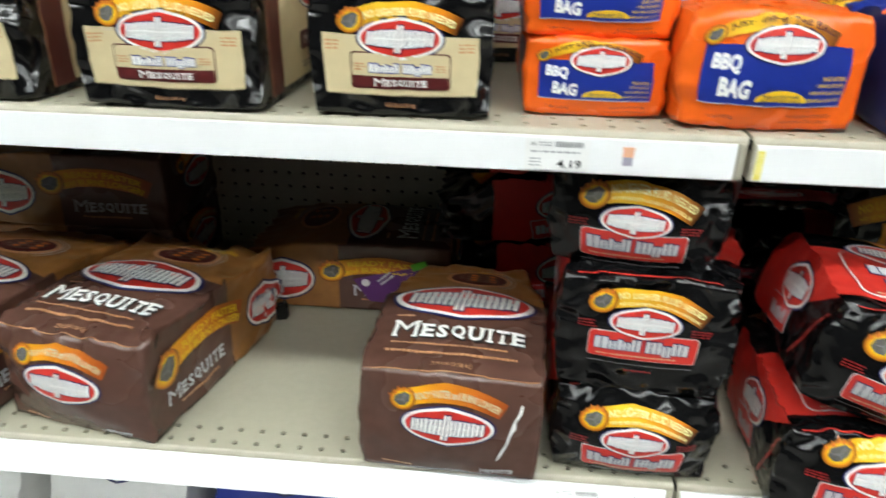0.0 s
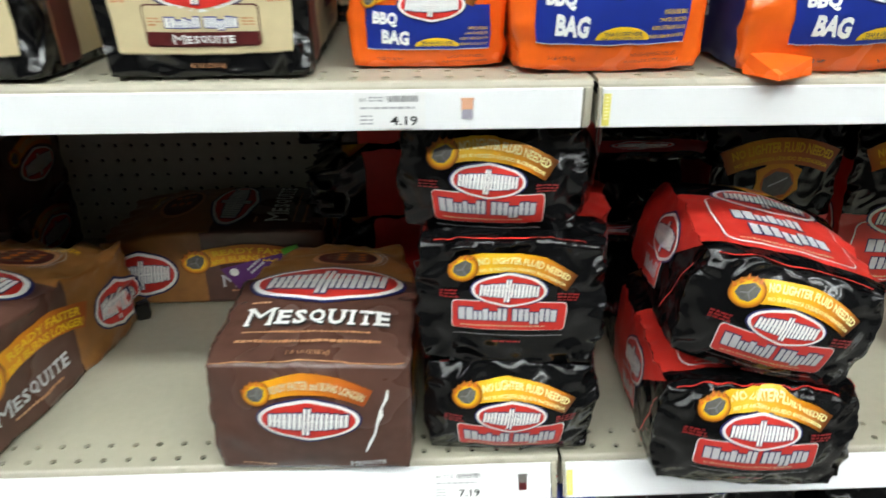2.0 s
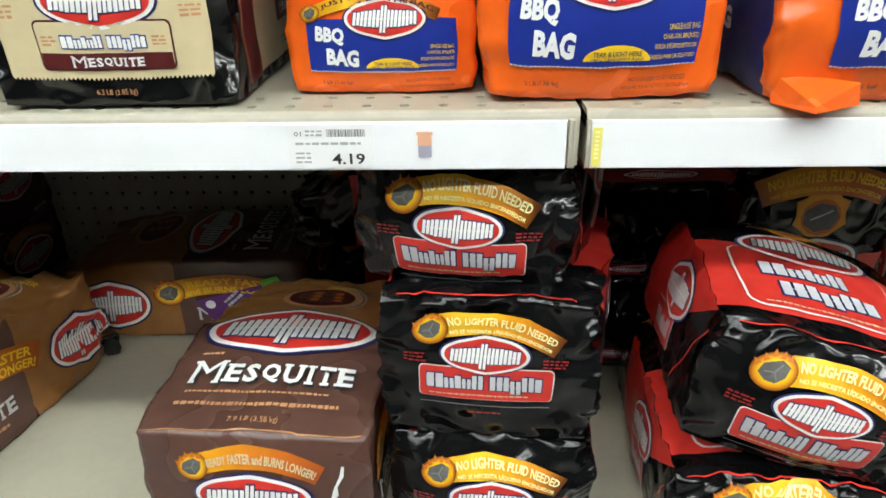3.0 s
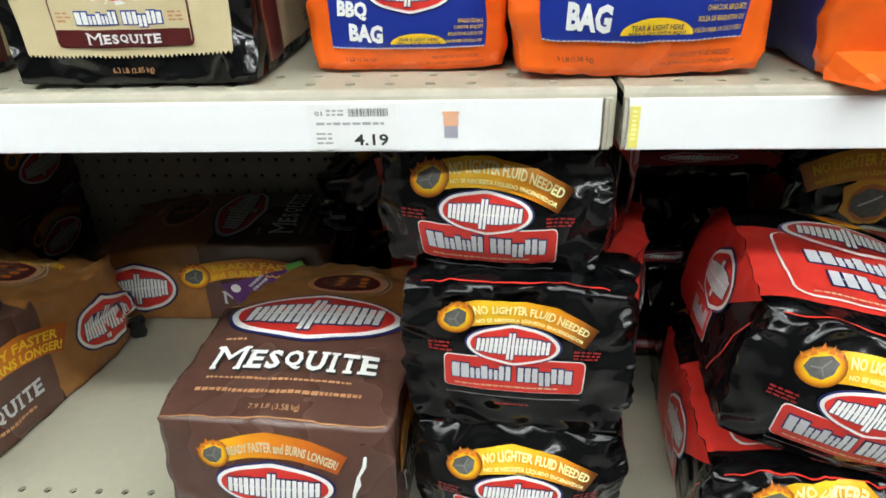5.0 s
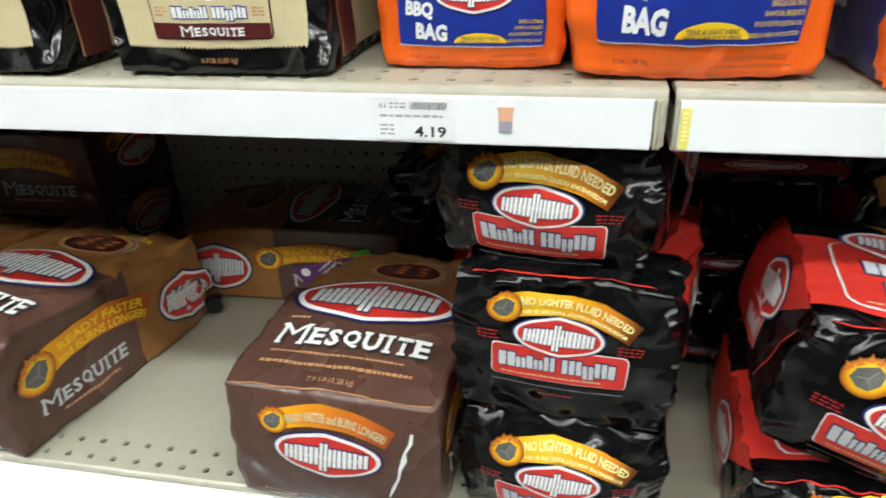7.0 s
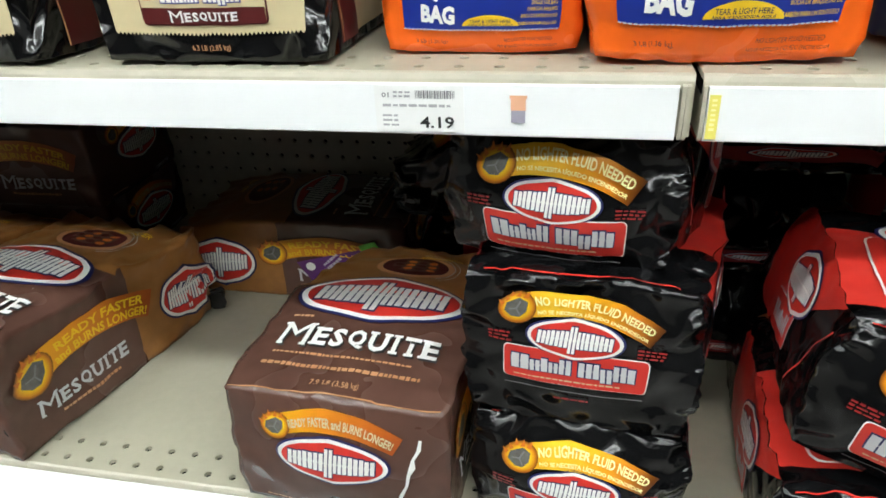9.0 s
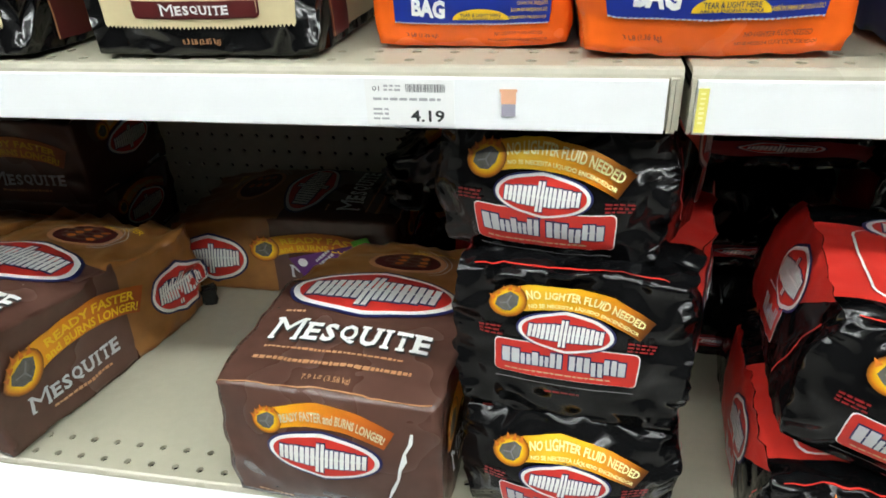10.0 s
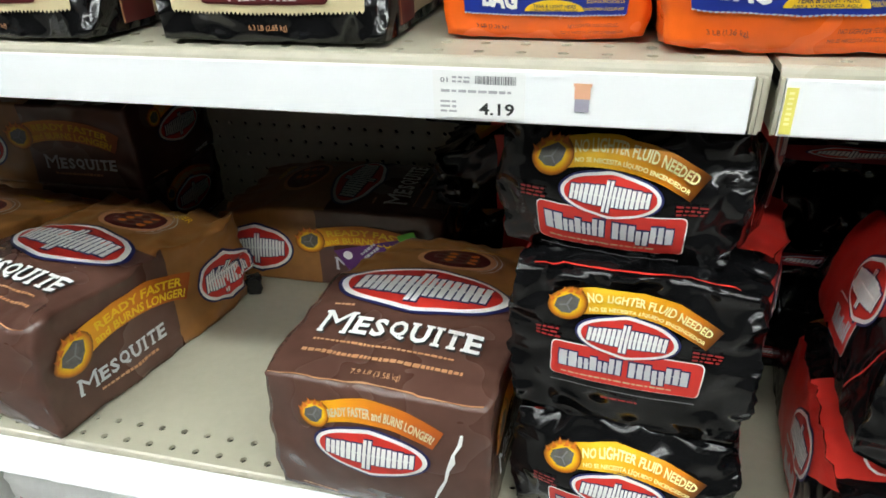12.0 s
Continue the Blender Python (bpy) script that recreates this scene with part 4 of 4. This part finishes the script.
part("end_fin", mesh_of("end_fin", fin, quads, TAN, True), beside.thing, "folded tan end fin")
mesquite_bag(put(-0.272, 0.41, Z1, 90.0), 0.168, 0.113, 0.3, 12, "brown and tan charcoal bag with a purple sticker", ticket=True, tail=0.85)
mesquite_bag(put(-0.893, 0.01, Z1, -9.0), 0.19, 0.13, 0.32, 17, "brown and tan charcoal bag lying on the shelf")
mesquite_bag(put(-0.712, 0.455, Z1, 90.0), 0.2, 0.104, 0.32, 21, "brown and tan charcoal bag under another one", tail=0.9)
mesquite_bag(put(-0.712, 0.455, Z1 + 0.1, 90.0), 0.2, 0.122, 0.32, 24, "brown and tan charcoal bag stacked on another in shade", tail=0.9)
# Dark folded end corner of the bag beside it, built as a separate piece.
scrap = thing("bag_end_fold", pose(-0.521, 0.287, Z1, 0, 0, 35), "small dark folded end corner of the crumpled bag", "scrap")
bm = bmesh.new()
bmesh.ops.create_cube(bm, size=2.0)
bmesh.ops.bevel(bm, geom=bm.edges[:], offset=0.25, segments=2, affect="EDGES")
bmesh.ops.subdivide_edges(bm, edges=bm.edges[:], cuts=2, use_grid_fill=True)
for v in bm.verts:
    n = noise.noise(v.co * 1.6) * 0.35 + 1.0
    v.co = Vector((v.co.x * 0.0105 * n, v.co.y * 0.005 * n + 0.003 * v.co.x * v.co.z, 0.0145 + v.co.z * 0.0135))
me = bpy.data.meshes.new("scrap")
bm.to_mesh(me)
bm.free()
me.materials.append(BLACK)
part("scrap", me, scrap)

# ---- middle shelf: black bags ----
BLK = dict(crumple=0.0034, soft=0.34, front=0.02, flare=0.1, fold=0.5)
match_bag(put(-0.054, 0.010, Z1, -3.0), 0.18, 0.112, 0.31, 31, "black and red charcoal bag at the bottom of a stack", dy=0.006, red0=0.06, **BLK)
match_bag(put(-0.060, 0.012, Z1 + 0.108, -6.0), 0.18, 0.136, 0.31, 32, "black and red charcoal bag in the middle of a stack", dy=0.0215, red0=0.06, splay=0.012, **{**BLK, "front": 0.006})
match_bag(put(-0.078, 0.040, Z1 + 0.238, -9.0), 0.172, 0.109, 0.3, 33, "black and red charcoal bag on top of a stack", dy=0.005, red0=0.05, splay=0.018, **BLK)
match_bag(put(0.168, -0.046, Z1, -6.0), 0.186, 0.116, 0.32, 34, "black and red charcoal bag jutting over the shelf edge", dy=0.024, red0=0.03, **BLK)
match_bag(put(0.158, -0.036, Z1 + 0.127, -9.0, 0, 12.0), 0.172, 0.112, 0.24, 35, "tilted black and red charcoal bag on another", dy=0.009, red0=0.022, ground=False, **{**BLK, "crumple": 0.0022})
for k in range(3):
    match_bag(put(-0.005 - 0.008 * k, 0.452, Z1 + 0.108 * k, 90.0), 0.17, 0.108, 0.28, 40 + k, "black and red charcoal bag in the back row", **BLK)
# Black and dark red put the gap's deep shade into these bags' colour.
for k in range(3):
    dark = Bag("charcoal_bag", put(0.118 + 0.006 * k, 0.552, Z1 + 0.112 * k, 180.0), 0.16, 0.112, 0.3, "dim charcoal bag by the upright with its shade put into the colour", 47 + k, **BLK)
    dark.body({"back": [(-1, 1, -0.02, 0.03, DARK_RED)]}, BLACK, 0.007)
    dark.emblem("back", 0.0, 0.01, 0.07)
match_bag(put(0.332, 0.412, Z1, 2.0, 90.0), 0.19, 0.1, 0.335, 45, "black charcoal bag standing upright at the back", ground=False, soft=0.3)
match_bag(put(0.54, 0.412, Z1, -3.0, 90.0), 0.19, 0.1, 0.33, 46, "black charcoal bag standing upright at the back", ground=False, soft=0.3)

# ---- upper shelf ----
Z2 = Z_UP + 0.001
CRM = dict(crumple=0.0018, soft=0.14, front=0.004, tail=0.95)
cream_bag(put(-0.302, 0.012, Z2, 1.0), 0.162, 0.118, 0.26, 51, "black charcoal bag with a cream panel on the upper shelf", **CRM)
cream_bag(put(-0.507, 0.004, Z2, -1.0), 0.17, 0.118, 0.26, 52, "black charcoal bag with a tan panel on the upper shelf", **CRM)
cream_bag(put(-0.717, 0.008, Z2, 0.0), 0.165, 0.118, 0.26, 53, "black charcoal bag with a tan panel on the upper shelf", **CRM)
cream_bag(put(-0.915, 0.02, Z2, 0.0), 0.165, 0.118, 0.26, 54, "black charcoal bag with a tan panel on the upper shelf", **CRM)
for k, x in enumerate((-0.22, -0.42, -0.63, -0.84)):
    cream_bag(put(x, 0.295, Z2, 3.0 - 2 * k), 0.16, 0.118, 0.25, 55 + k, "black and cream charcoal bag in the back row", **CRM)
ORG = dict(crumple=0.0024, soft=0.24, front=0.006, tail=0.8)
barbecue_bag(put(-0.131, 0.045, Z2), 0.132, 0.069, 0.2, 61, "small orange and blue charcoal bag on the upper shelf", **ORG)
barbecue_bag(put(-0.133, 0.05, Z2 + 0.068), 0.136, 0.069, 0.2, 62, "small orange and blue charcoal bag lying on another", **ORG)
barbecue_bag(put(0.012, 0.02, Z2, 2.0), 0.158, 0.1, 0.2, 63, "plump orange and blue charcoal bag on the upper shelf", crumple=0.003, soft=0.3, front=0.01)
askew = barbecue_bag(put(0.200, 0.012, Z2, 3.0), 0.176, 0.1, 0.2, 64, "creased orange and blue charcoal bag standing askew", crumple=0.005, soft=0.35, front=0.014, side=0.06, shift=0.014)
flap = [(-0.082, -0.002, 0.001), (-0.03, -0.012, 0.001), (-0.068, -0.032, 0.0015), (-0.082, 0.004, 0.02), (-0.03, -0.008, 0.014), (-0.067, -0.03, 0.005)]
part("corner_flap", mesh_of("corner_flap", flap, [(0, 2, 1), (3, 4, 5), (0, 3, 5, 2), (2, 5, 4, 1), (0, 1, 4, 3)], ORANGE), askew.thing, "folded orange bottom corner")
barbecue_bag(put(0.43, 0.03, Z2, 4.0), 0.16, 0.1, 0.2, 65, "orange and blue charcoal bag on the upper shelf", **ORG)
barbecue_bag(put(-0.02, 0.28, Z2, 0.0), 0.16, 0.1, 0.2, 66, "orange and blue charcoal bag in the back row", **ORG)
barbecue_bag(put(0.2, 0.28, Z2, 0.0), 0.16, 0.1, 0.2, 67, "orange and blue charcoal bag in the back row", **ORG)

# ---- lower shelf ----
Z3 = Z_BASE + 0.001
for i, (x, base, field, stripe) in enumerate(((-0.93, WHITE, WHITE, BLUE), (-0.70, WHITE, WHITE, RED), (-0.47, BLUE, BLUE, WHITE), (-0.24, BLUE, BLUE, RED), (-0.02, RED, BLUE, WHITE), (0.23, BLACK, BLACK, AMBER), (0.46, BLACK, BLACK, AMBER))):
    plain_bag(put(x, 0.20, Z3, 0, 90.0), 0.2, 0.13, 0.33, 70 + i, "upright charcoal bag on the lower shelf", base, field, stripe, ground=False, soft=0.3)
